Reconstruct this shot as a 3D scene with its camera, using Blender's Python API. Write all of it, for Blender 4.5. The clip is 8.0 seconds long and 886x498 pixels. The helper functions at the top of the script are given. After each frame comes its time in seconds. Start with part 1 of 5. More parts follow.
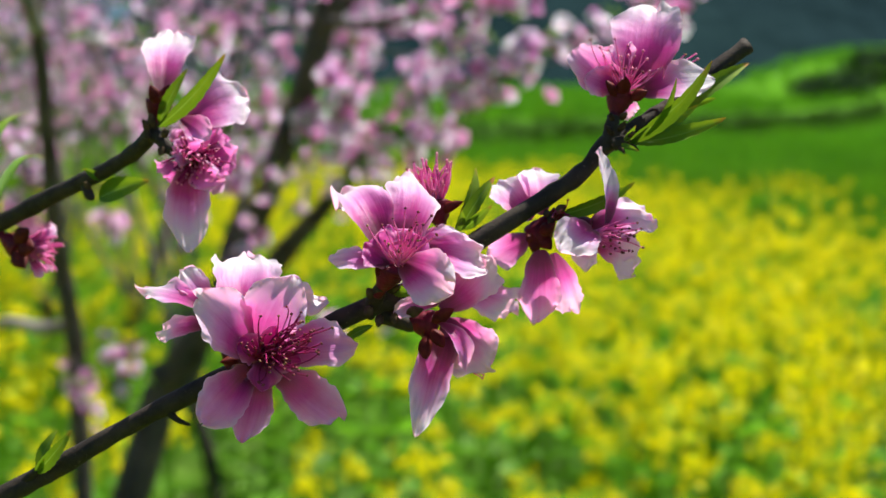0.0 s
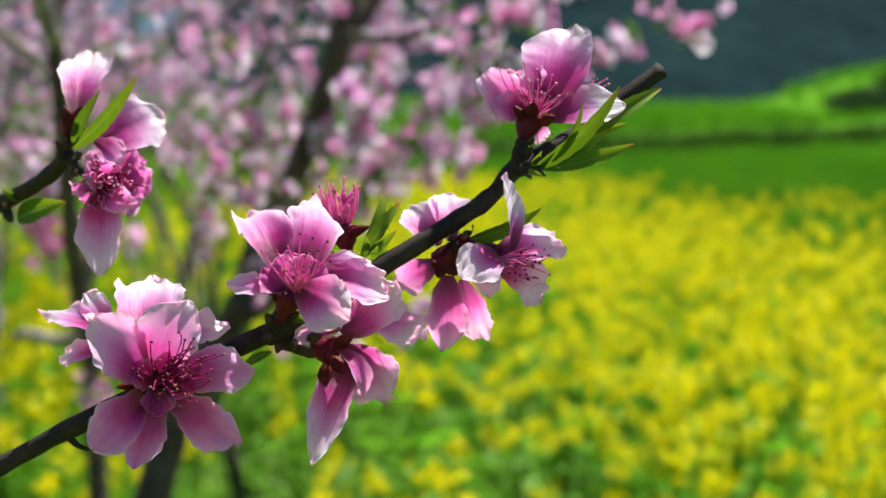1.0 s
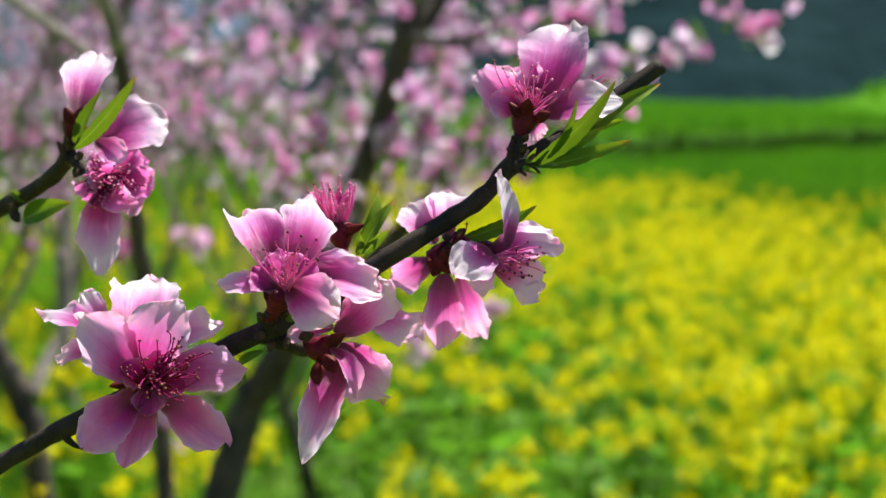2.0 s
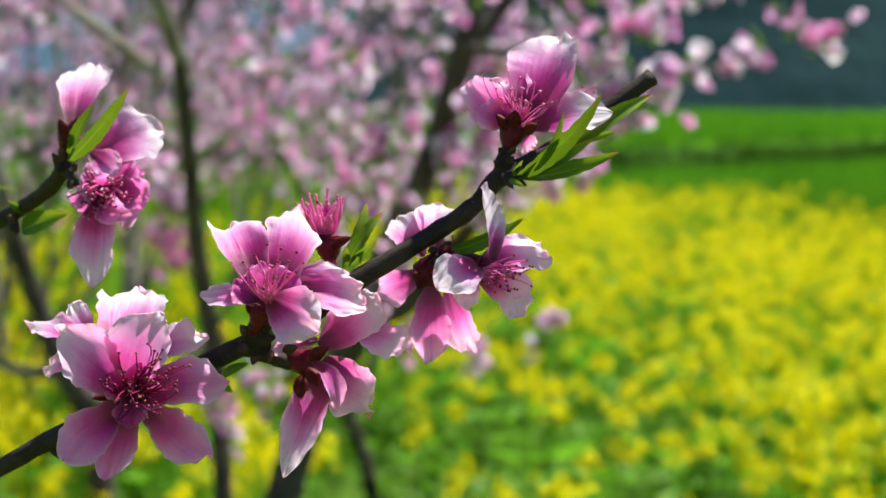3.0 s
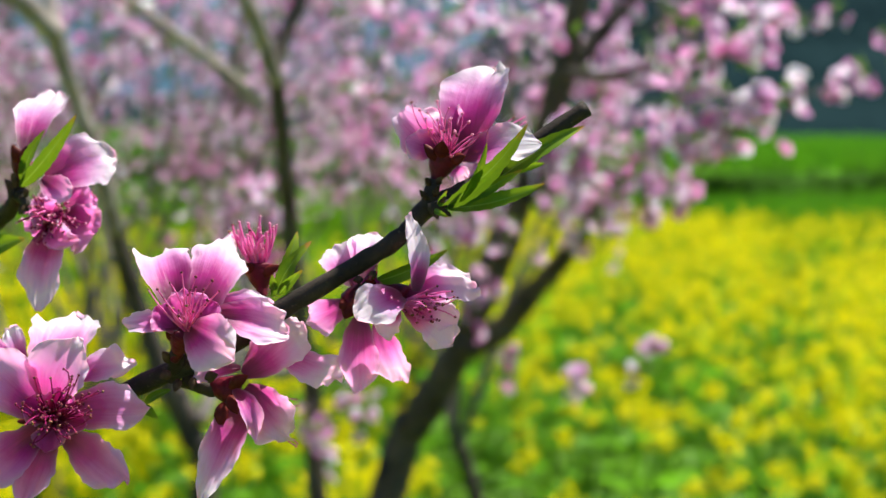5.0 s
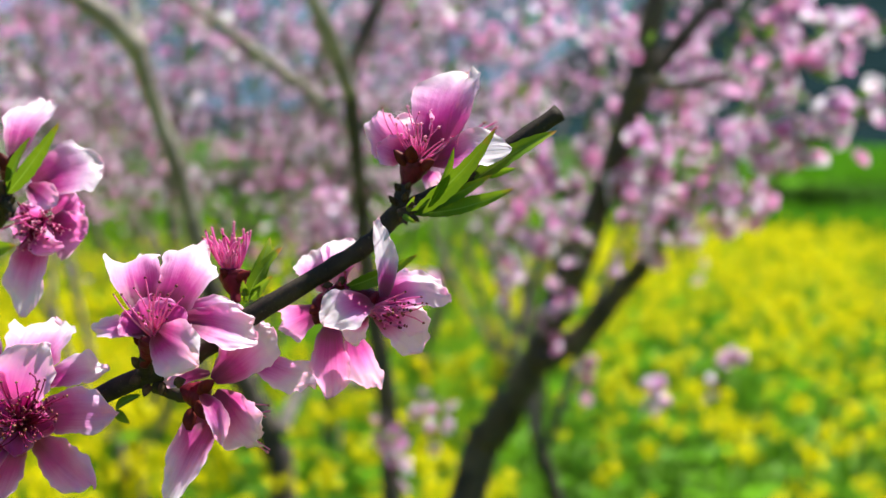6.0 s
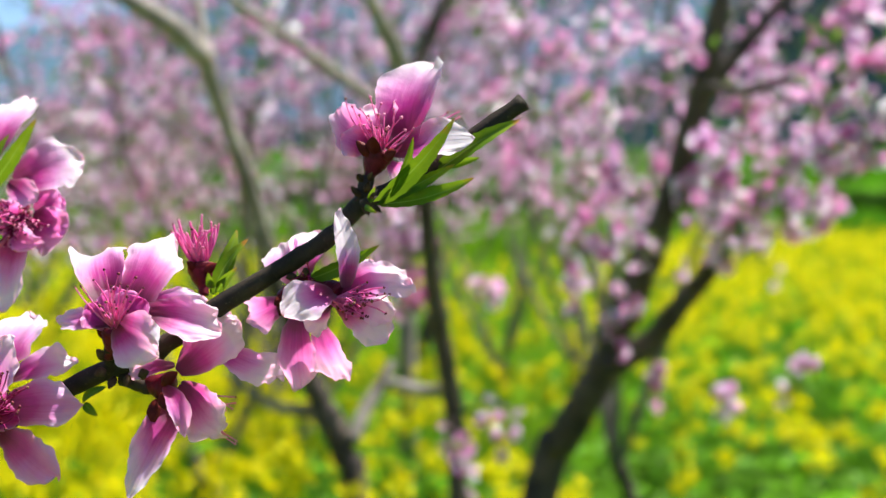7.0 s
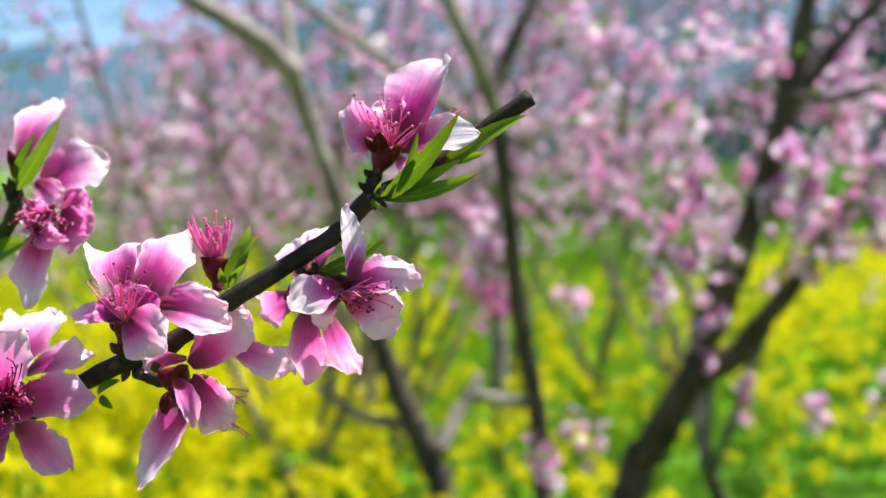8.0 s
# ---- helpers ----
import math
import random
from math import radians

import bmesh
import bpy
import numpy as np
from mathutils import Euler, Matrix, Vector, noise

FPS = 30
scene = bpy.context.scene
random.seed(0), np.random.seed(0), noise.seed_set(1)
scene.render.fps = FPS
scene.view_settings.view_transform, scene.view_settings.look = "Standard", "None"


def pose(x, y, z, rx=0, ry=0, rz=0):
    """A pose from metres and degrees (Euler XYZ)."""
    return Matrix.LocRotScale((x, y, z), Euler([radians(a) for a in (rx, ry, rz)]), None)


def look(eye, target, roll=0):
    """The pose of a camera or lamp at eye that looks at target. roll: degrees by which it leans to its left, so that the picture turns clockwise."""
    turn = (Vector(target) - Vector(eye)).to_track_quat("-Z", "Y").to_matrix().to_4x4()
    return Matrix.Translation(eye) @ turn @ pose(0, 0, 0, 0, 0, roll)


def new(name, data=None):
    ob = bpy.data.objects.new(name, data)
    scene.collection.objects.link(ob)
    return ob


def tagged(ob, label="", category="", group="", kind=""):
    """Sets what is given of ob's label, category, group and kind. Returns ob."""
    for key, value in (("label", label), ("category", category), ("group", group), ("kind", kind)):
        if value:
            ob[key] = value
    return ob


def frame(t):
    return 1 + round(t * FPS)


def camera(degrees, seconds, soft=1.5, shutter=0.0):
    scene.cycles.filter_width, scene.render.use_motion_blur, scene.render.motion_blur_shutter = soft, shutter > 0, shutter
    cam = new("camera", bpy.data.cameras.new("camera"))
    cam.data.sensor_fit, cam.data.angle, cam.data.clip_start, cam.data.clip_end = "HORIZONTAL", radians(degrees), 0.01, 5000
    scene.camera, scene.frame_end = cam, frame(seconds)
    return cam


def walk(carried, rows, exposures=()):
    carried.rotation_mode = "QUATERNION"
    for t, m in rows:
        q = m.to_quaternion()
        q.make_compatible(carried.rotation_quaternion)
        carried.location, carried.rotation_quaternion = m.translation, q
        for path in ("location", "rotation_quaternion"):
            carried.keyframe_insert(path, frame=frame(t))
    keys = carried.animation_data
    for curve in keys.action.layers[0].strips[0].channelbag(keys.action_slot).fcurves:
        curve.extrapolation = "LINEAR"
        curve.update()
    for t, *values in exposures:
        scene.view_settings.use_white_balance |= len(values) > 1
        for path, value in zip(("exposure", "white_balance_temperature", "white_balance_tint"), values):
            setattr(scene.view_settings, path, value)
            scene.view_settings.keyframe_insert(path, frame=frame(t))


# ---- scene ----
cam = camera(28.0, 8.0)
PATH = [
    (0, (0.032, 0.058, 1.47), (0.055, 2.052, 1.309), 0.8),
    (0.5, (0.048, 0.061, 1.472), (0.05, 2.055, 1.323), 1.1),
    (1, (0.061, 0.062, 1.473), (0.044, 2.056, 1.326), 1.1),
    (1.5, (0.071, 0.064, 1.473), (0.02, 2.058, 1.335), 0.9),
    (2, (0.079, 0.065, 1.472), (-0.024, 2.057, 1.327), 0.7),
    (3.5, (0.107, 0.072, 1.474), (-0.101, 2.056, 1.343), 0.8),
    (4, (0.117, 0.074, 1.475), (-0.116, 2.056, 1.346), 0.9),
    (4.5, (0.128, 0.074, 1.475), (-0.144, 2.052, 1.354), 1.1),
    (6, (0.166, 0.082, 1.474), (-0.258, 2.034, 1.374), 1.0),
    (6.5, (0.179, 0.085, 1.472), (-0.288, 2.027, 1.371), 0.8),
    (7, (0.191, 0.089, 1.47), (-0.323, 2.019, 1.38), 0.4),
    (7.5, (0.202, 0.09, 1.468), (-0.363, 2.006, 1.379), 0.2),
    (8, (0.211, 0.091, 1.466), (-0.408, 1.991, 1.391), 0.1),
]
walk(cam, [(t, look(eye, target, roll)) for t, eye, target, roll in PATH],
     exposures=[(0.0, 1.0), (2.2, 1.03), (4.5, 1.12), (6.5, 1.25), (8.0, 1.3)])
# focus on the near twig; small aperture of the real lens
cam.data.dof.use_dof = True
cam.data.dof.focus_distance = 0.377
cam.data.dof.aperture_fstop = 21.5

# ---- light ----
SUN_TO = Vector((0.36, 0.26, 0.89)).normalized()
world = bpy.data.worlds.new("sky")
scene.world = world
world.use_nodes = True
wn = world.node_tree.nodes
sky = wn.new("ShaderNodeTexSky")
sky.sky_type, sky.sun_disc = "NISHITA", False
sky.sun_elevation = math.asin(SUN_TO.z)
sky.sun_rotation = math.atan2(SUN_TO.x, SUN_TO.y)
sky.dust_density, sky.ozone_density, sky.altitude = 0.0, 6.0, 2600.0
wn["Background"].inputs["Strength"].default_value = 0.068
world.node_tree.links.new(sky.outputs[0], wn["Background"].inputs["Color"])
sun_data = bpy.data.lights.new("sun", "SUN")
sun_data.energy, sun_data.angle, sun_data.color = 5.0, radians(0.53), (1.0, 0.95, 0.88)
sun = new("sun", sun_data)
sun.matrix_world = look(SUN_TO * 20, (0, 0, 0))


# ---- materials ----
class Mat:
    """A node material under construction."""

    def __init__(self, name, rough=0.6):
        self.m = bpy.data.materials.new(name)
        self.m.use_nodes = True
        self.t = self.m.node_tree
        self.bsdf = self.t.nodes["Principled BSDF"]
        self.out = self.t.nodes["Material Output"]
        self.bsdf.inputs["Roughness"].default_value = rough

    def node(self, kind, **sets):
        n = self.t.nodes.new("ShaderNode" + kind)
        for k, v in sets.items():
            n.inputs[k].default_value = v
        return n

    def link(self, a, b):
        self.t.links.new(a, b)
        return self

    def noise(self, scale, detail=4.0, rough=0.6, coord=None):
        n = self.node("TexNoise", Scale=scale, Detail=detail, Roughness=rough)
        if coord is None:
            coord = self.node("TexCoord").outputs["Object"]
        self.link(coord, n.inputs["Vector"])
        return n

    def ramp(self, fac, stops):
        r = self.node("ValToRGB")
        e = r.color_ramp.elements
        while len(e) < len(stops):
            e.new(0.5)
        for el, (p, c) in zip(e, stops):
            el.position, el.color = p, (*c, 1)
        self.link(fac, r.inputs["Fac"])
        return r.outputs["Color"]

    def mix(self, fac, a, b, kind="MIX"):
        n = self.t.nodes.new("ShaderNodeMix")
        n.data_type, n.blend_type = "RGBA", kind
        for sock, v in ((n.inputs[0], fac), (n.inputs[6], a), (n.inputs[7], b)):
            if isinstance(v, (float, int)):
                sock.default_value = v
            elif isinstance(v, tuple):
                sock.default_value = (*v, 1)
            else:
                self.link(v, sock)
        return n.outputs[2]

    def maths(self, op, a, b=0.0):
        n = self.t.nodes.new("ShaderNodeMath")
        n.operation = op
        for sock, v in zip(n.inputs, (a, b)):
            if isinstance(v, (float, int)):
                sock.default_value = v
            else:
                self.link(v, sock)
        return n.outputs[0]

    def colour(self, c):
        if isinstance(c, tuple):
            self.bsdf.inputs["Base Color"].default_value = (*c, 1)
        else:
            self.link(c, self.bsdf.inputs["Base Color"])
        return self

    def bump(self, height, strength=0.4, distance=0.001):
        b = self.node("Bump", Strength=strength, Distance=distance)
        self.link(height, b.inputs["Height"])
        self.link(b.outputs[0], self.bsdf.inputs["Normal"])
        return self

    def leafy(self, colour, share=0.4):
        """Lets light through, as a thin petal or leaf does."""
        tr = self.node("BsdfTranslucent")
        if isinstance(colour, tuple):
            tr.inputs["Color"].default_value = (*colour, 1)
        else:
            self.link(colour, tr.inputs["Color"])
        mx = self.node("MixShader", Fac=share)
        self.link(self.bsdf.outputs[0], mx.inputs[1]).link(tr.outputs[0], mx.inputs[2])
        self.link(mx.outputs[0], self.out.inputs["Surface"])
        return self


def petal_material():
    k = Mat("petal", 0.5)
    uv = k.node("UVMap").outputs["UV"]
    sep = k.node("SeparateXYZ")
    k.link(uv, sep.inputs[0])
    along, across = sep.outputs[0], sep.outputs[1]
    # veins that run along the petal
    comb = k.node("CombineXYZ")
    k.link(k.maths("MULTIPLY", along, 1.6), comb.inputs[0])
    k.link(k.maths("MULTIPLY", across, 18.0), comb.inputs[1])
    k.link(k.maths("MULTIPLY", k.node("ObjectInfo").outputs["Random"], 40.0), comb.inputs[2])
    vein = k.noise(1.0, 3.0, 0.6, comb.outputs[0]).outputs[0]
    blot = k.noise(210.0, 3.0, 0.6).outputs[0]
    rim = k.maths("ABSOLUTE", k.maths("SUBTRACT", k.maths("MULTIPLY", across, 2.0), 1.0))
    # deep along the middle, paling towards tip and margins
    fac = k.maths("ADD", k.maths("MULTIPLY", along, 0.80), k.maths("MULTIPLY", k.maths("MULTIPLY", rim, along), 0.26))
    fac = k.maths("ADD", fac, k.maths("MULTIPLY", k.maths("SUBTRACT", vein, 0.5), 0.18))
    fac = k.maths("ADD", fac, k.maths("MULTIPLY", k.maths("SUBTRACT", blot, 0.5), 0.17))
    tone = k.ramp(fac, [(0.0, (0.035, 0.001, 0.010)), (0.19, (0.15, 0.002, 0.06)), (0.38, (0.58, 0.018, 0.32)), (0.58, (0.87, 0.29, 0.72)),
                        (0.75, (0.92, 0.58, 0.91)), (0.96, (0.95, 0.78, 0.98))])
    # thin pale margin
    rim = k.maths("MAXIMUM", k.maths("POWER", rim, 6.0), k.maths("POWER", along, 14.0))
    rim = k.maths("MULTIPLY", rim, k.maths("MULTIPLY", along, 0.9))
    tone = k.mix(rim, tone, (0.98, 0.93, 0.99))
    rnd = k.node("ObjectInfo").outputs["Random"]
    tone = k.mix(k.maths("MULTIPLY", k.maths("MULTIPLY", rnd, along), 0.2), tone, (0.88, 0.40, 0.80))
    crease = k.noise(420.0, 2.0, 0.5).outputs[0]
    k.colour(tone).bump(k.maths("ADD", k.maths("ADD", k.maths("MULTIPLY", vein, 0.9), blot), k.maths("MULTIPLY", crease, 0.5)), 0.25, 0.0008)
    k.bsdf.inputs["Sheen Weight"].default_value = 0.1
    # light that comes through is warmer than the face
    warm = k.mix(k.maths("ADD", k.maths("MULTIPLY", along, 0.30), 0.24), tone, (1.0, 0.17, 0.47))
    return k.leafy(warm, 0.52).m


def plain(name, lo, hi, scale, rough=0.6, bump=0.0, dist=0.001, share=0.0):
    k = Mat(name, rough)
    k.bsdf.inputs["Specular IOR Level"].default_value = 0.2 if rough < 0.8 else 0.04
    n = k.noise(scale, 5.0)
    tone = k.ramp(n.outputs[0], [(0.32, lo), (0.68, hi)])
    k.colour(tone)
    if bump:
        k.bump(k.noise(scale * 3, 4.0).outputs[0], bump, dist)
    if share:
        k.leafy(tone, share)
    return k.m


def bark_material(name, dark, light, scale):
    k = Mat(name, 0.75)
    k.bsdf.inputs["Specular IOR Level"].default_value = 0.25
    stain = k.noise(scale, 5.0).outputs[0]
    fleck = k.noise(scale * 7, 3.0).outputs[0]
    tone = k.ramp(stain, [(0.3, dark), (0.7, light)])
    tone = k.mix(k.ramp(fleck, [(0.62, (0, 0, 0)), (0.72, (1, 1, 1))]), tone, tuple(min(1, c * 1.45) for c in light))
    k.colour(tone).bump(k.maths("ADD", stain, fleck), 0.6, 0.02 / scale * 3)
    return k.m


def leaf_material():
    k = Mat("young_leaf", 0.55)
    k.bsdf.inputs["Specular IOR Level"].default_value = 0.25
    uv = k.node("UVMap").outputs["UV"]
    sep = k.node("SeparateXYZ")
    k.link(uv, sep.inputs[0])
    rib = k.maths("ABSOLUTE", k.maths("SUBTRACT", sep.outputs[1], 0.5))
    n = k.noise(300.0, 4.0).outputs[0]
    tone = k.ramp(k.maths("ADD", sep.outputs[0], k.maths("MULTIPLY", k.maths("SUBTRACT", n, 0.5), 0.5)),
                  [(0.0, (0.04, 0.10, 0.006)), (0.5, (0.08, 0.18, 0.008)), (0.88, (0.22, 0.32, 0.015)), (1.0, (0.45, 0.18, 0.03))])
    tone = k.mix(k.ramp(rib, [(0.0, (1, 1, 1)), (0.06, (0, 0, 0))]), tone, (0.16, 0.28, 0.05))
    k.colour(tone).bump(n, 0.3, 0.0004)
    # sunlight comes through yellower than the blade looks
    return k.leafy(k.mix(0.3, tone, (0.38, 0.56, 0.012)), 0.38).m


petal_mat = petal_material()
leaf_mat = leaf_material()
bark = bark_material("young_bark", (0.016, 0.012, 0.008), (0.052, 0.039, 0.026), 160.0)
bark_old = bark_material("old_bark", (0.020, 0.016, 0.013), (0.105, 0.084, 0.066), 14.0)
# tone between the old and the pale bark, for limbs of the rows
bark_mid = bark_material("mid_tone_bark", (0.07, 0.056, 0.047), (0.24, 0.20, 0.17), 12.0)
# lit copy of the bark: sun on the grey limbs is put into the colour
bark_sunlit_grey = bark_material("sunlit_grey_bark", (0.10, 0.082, 0.068), (0.38, 0.34, 0.29), 12.0)
calyx_mat = plain("calyx_red", (0.055, 0.003, 0.009), (0.17, 0.009, 0.025), 300.0, 0.5, 0.4, 0.0005)
sepal_mat = plain("sepal_brown_red", (0.06, 0.005, 0.008), (0.19, 0.026, 0.017), 260.0, 0.55, 0.4, 0.0005, 0.3)
scale_mat = plain("bud_scale_brown", (0.030, 0.019, 0.012), (0.11, 0.075, 0.045), 380.0, 0.8, 0.5, 0.0005)
filament_deep = plain("filament_crimson", (0.20, 0.004, 0.07), (0.52, 0.035, 0.20), 400.0, 0.45, 0, 0, 0.35)
filament_pale = plain("filament_pink", (0.78, 0.08, 0.40), (0.93, 0.34, 0.66), 400.0, 0.45, 0, 0, 0.4)
anther_dark = plain("anther_wine", (0.10, 0.012, 0.03), (0.30, 0.07, 0.08), 700.0, 0.7)
anther_pink = plain("anther_pink", (0.72, 0.16, 0.36), (0.90, 0.45, 0.60), 700.0, 0.6, 0, 0, 0.3)
anther_tan = plain("anther_tan", (0.18, 0.06, 0.04), (0.36, 0.18, 0.10), 700.0, 0.7)


# ---- builders ----
def mesh_object(name, verts, faces, mats, parent=None, smooth=True, uvs=None, slots=None):
    me = bpy.data.meshes.new(name)
    me.from_pydata([tuple(v) for v in verts], [], faces)
    for m in mats:
        me.materials.append(m)
    if slots is not None:
        me.polygons.foreach_set("material_index", slots)
    if smooth:
        me.polygons.foreach_set("use_smooth", [True] * len(me.polygons))
    if uvs is not None:
        layer = me.uv_layers.new(name="UVMap")
        idx = np.empty(len(me.loops), int)
        me.loops.foreach_get("vertex_index", idx)
        layer.data.foreach_set("uv", np.asarray(uvs, float)[idx].ravel())
    me.update()
    ob = new(name, me)
    if parent is not None:
        ob.parent = parent
        ob.matrix_parent_inverse = parent.matrix_basis.inverted()
    return ob


def thing(name, at, label, category, group=""):
    ob = new(name)
    ob.location = at
    ob.matrix_basis = Matrix.Translation(at)
    ob.empty_display_size = 0.02
    return tagged(ob, label, category, group)


def tube(points, sides=10, wobble=0.0, seed=0):
    """Verts and faces of a bent, tapering tube through ((x, y, z), radius) points, with closed ends."""
    pts = [Vector(p) for p, _ in points]
    rad = [r for _, r in points]
    # smooth in-between points
    fine, fr = [], []
    n = len(pts)
    steps = 5 if n > 2 else 2
    for i in range(n - 1):
        p0, p1, p2, p3 = pts[max(i - 1, 0)], pts[i], pts[i + 1], pts[min(i + 2, n - 1)]
        for k in range(steps):
            t = k / steps
            a = 0.5 * ((2 * p1) + (p2 - p0) * t + (2 * p0 - 5 * p1 + 4 * p2 - p3) * t * t + (3 * p1 - p0 - 3 * p2 + p3) * t**3)
            fine.append(a)
            fr.append(rad[i] * (1 - t) + rad[i + 1] * t)
    fine.append(pts[-1])
    fr.append(rad[-1])
    verts, faces = [], []
    ref = Vector((0.3, -1, 0.2)).normalized()
    for i, (p, r) in enumerate(zip(fine, fr)):
        tan = (fine[min(i + 1, len(fine) - 1)] - fine[max(i - 1, 0)]).normalized()
        u = tan.cross(ref).normalized()
        v = tan.cross(u).normalized()
        for k in range(sides):
            a = 2 * math.pi * k / sides
            d = u * math.cos(a) + v * math.sin(a)
            rr = r
            if wobble:
                rr *= 1 + wobble * noise.noise((p + d * r) * (0.35 / r) + Vector((seed, 0, 0)))
            verts.append(p + d * rr)
    m = len(fine)
    for i in range(m - 1):
        for k in range(sides):
            k2 = (k + 1) % sides
            faces.append((i * sides + k, i * sides + k2, (i + 1) * sides + k2, (i + 1) * sides + k))
    for i, out in ((0, -1), (m - 1, 1)):
        verts.append(fine[i] + (fine[i] - fine[max(i - 1, 0)] if i else fine[0] - fine[1]).normalized() * fr[i] * 0.25)
        c = len(verts) - 1
        for k in range(sides):
            k2 = (k + 1) % sides
            faces.append((c, i * sides + k2, i * sides + k) if out < 0 else (c, i * sides + k, i * sides + k2))
    return verts, faces


twig_seed = [0]


def twig(parent, name, points, mat=None):
    twig_seed[0] += 7
    v, f = tube(points, 12, 0.22, twig_seed[0])
    return mesh_object(name, v, f, [mat or bark], parent)


def blossom(parent, centre, stem, label):
    """The cup of a flower, to which petals, sepals and stamens are added."""
    c, s0 = Vector(centre), Vector(stem)
    d = c - s0
    r = 0.0032
    prof = [(tuple(s0 - d * 0.15), 0.0011), (tuple(s0 + d * 0.15), 0.0013), (tuple(s0 + d * 0.45), r * 0.75), (tuple(s0 + d * 0.75), r),
            (tuple(s0 + d * 0.95), r * 1.08), (tuple(c + d * 0.04), r * 0.8)]
    v, f = tube(prof, 12, 0.10, c.x * 900)
    return tagged(mesh_object("blossom", v, f, [calyx_mat], parent), label)


petal_count = [0]


def petal(bl, base, tip, width, normal, bend=0.1, cup=0.2, blunt=4.0, ruffle=1.0, point=None, off=None, tint=0.0, wide=0.62, curl=0.0, sway=0.0):
    """A petal with a soft, frilled margin. wide: lower values set the broadest part nearer the base; curl rolls the tip, sway bends it sideways."""
    petal_count[0] += 1
    seed = petal_count[0] * 3.7
    b, e, n = Vector(base), Vector(tip), Vector(normal).normalized()
    length = (e - b).length
    rib = (e - b) / length
    n = (n - rib * n.dot(rib)).normalized()
    side = rib.cross(n)
    nu, nv = 36, 28
    peak = max((u / 60) ** wide * (1 - (u / 60) ** blunt) ** 0.5 for u in range(61))
    rng = random.Random(petal_count[0])
    drawn = rng.uniform(-0.06, 0.02), rng.uniform(-0.35, 0.35)
    point, off = drawn if point is None else (point, off)
    folds, phase = rng.uniform(7.0, 11.0), rng.uniform(0, 6.28)
    verts, faces, uvs = [], [], []
    for i in range(nu + 1):
        u = 1 - 0.98 * (1 - i / nu) ** 1.35
        half = width / 2 * (u**wide * max(0.0, 1 - u**blunt) ** 0.5 / peak) + width * 0.035 * (1 - u)
        half = max(half, width * 0.02 * u)
        for j in range(nv + 1):
            s = -1 + 2 * j / nv
            q = s * half / (width / 2)
            wave = noise.noise(Vector((q * 1.6 + seed, u * 2.2, seed)))
            fine = noise.noise(Vector((q * 3.6 + seed, u * 4.0, 5 + seed)))
            tiny = noise.noise(Vector((q * 9.0 + seed, u * 9.0, 9 + seed)))
            edge = abs(s) ** 1.8
            # pointed or notched tip, set off the middle, and a nibbled margin
            frill = max(abs(s) ** 4, u**7)
            reach = u * (1 - 0.17 * q * q * u**3 + 0.10 * wave * u + point * u**6 * math.exp(-(((s - off) * 2.6) ** 2)) + (0.050 * fine + 0.014 * tiny) * u**4)
            lift = bend * 4 * u * (1 - u) * length + cup * half * edge - 0.04 * length * u + curl * length * max(0.0, u - 0.5) ** 2 * 4
            lift += ruffle * width * (0.13 * wave * (0.25 + edge) * u + 0.055 * fine * u**2 * (0.35 + edge) + (0.150 * fine + 0.050 * tiny) * frill * u)
            # soft pleats that run out from the claw
            lift += ruffle * width * 0.020 * math.sin(s * folds + phase + 2 * wave) * u * (1 - 0.5 * u)
            # waves along the margin
            lift += ruffle * width * (0.045 * math.sin(u * 9.5 + phase + 1.7 * s) * abs(s) ** 3 * u + 0.045 * math.sin(s * 5.5 + 2 * phase) * u**7)
            lift -= ruffle * 0.10 * width * max(0.0, u - 0.72) ** 1.2 * 2.2
            groove = -0.012 * width * math.exp(-((s * 4) ** 2))
            skew = 1 + 0.20 * noise.noise(Vector((u * 3.0 + seed, 1.0 if s > 0 else -1.0, seed))) + 0.14 * noise.noise(Vector((u * 7.0 + seed, 3.0 if s > 0 else -3.0, seed))) + 0.05 * noise.noise(Vector((u * 17.0 + seed, 5.0 if s > 0 else -5.0, seed)))
            across = half * s * (1 + (skew - 1) * abs(s)) * (1 + 0.05 * ruffle * fine * u) + sway * length * 4 * u * (1 - u)
            verts.append(b + rib * (length * reach) + side * across + n * (lift + groove))
            uvs.append((min(1.06, u * (1 + tint * u)), (s + 1) / 2))
    for i in range(nu):
        for j in range(nv):
            a = i * (nv + 1) + j
            faces.append((a, a + 1, a + nv + 2, a + nv + 1))
    return mesh_object("petal", verts, faces, [petal_mat], bl, uvs=uvs)


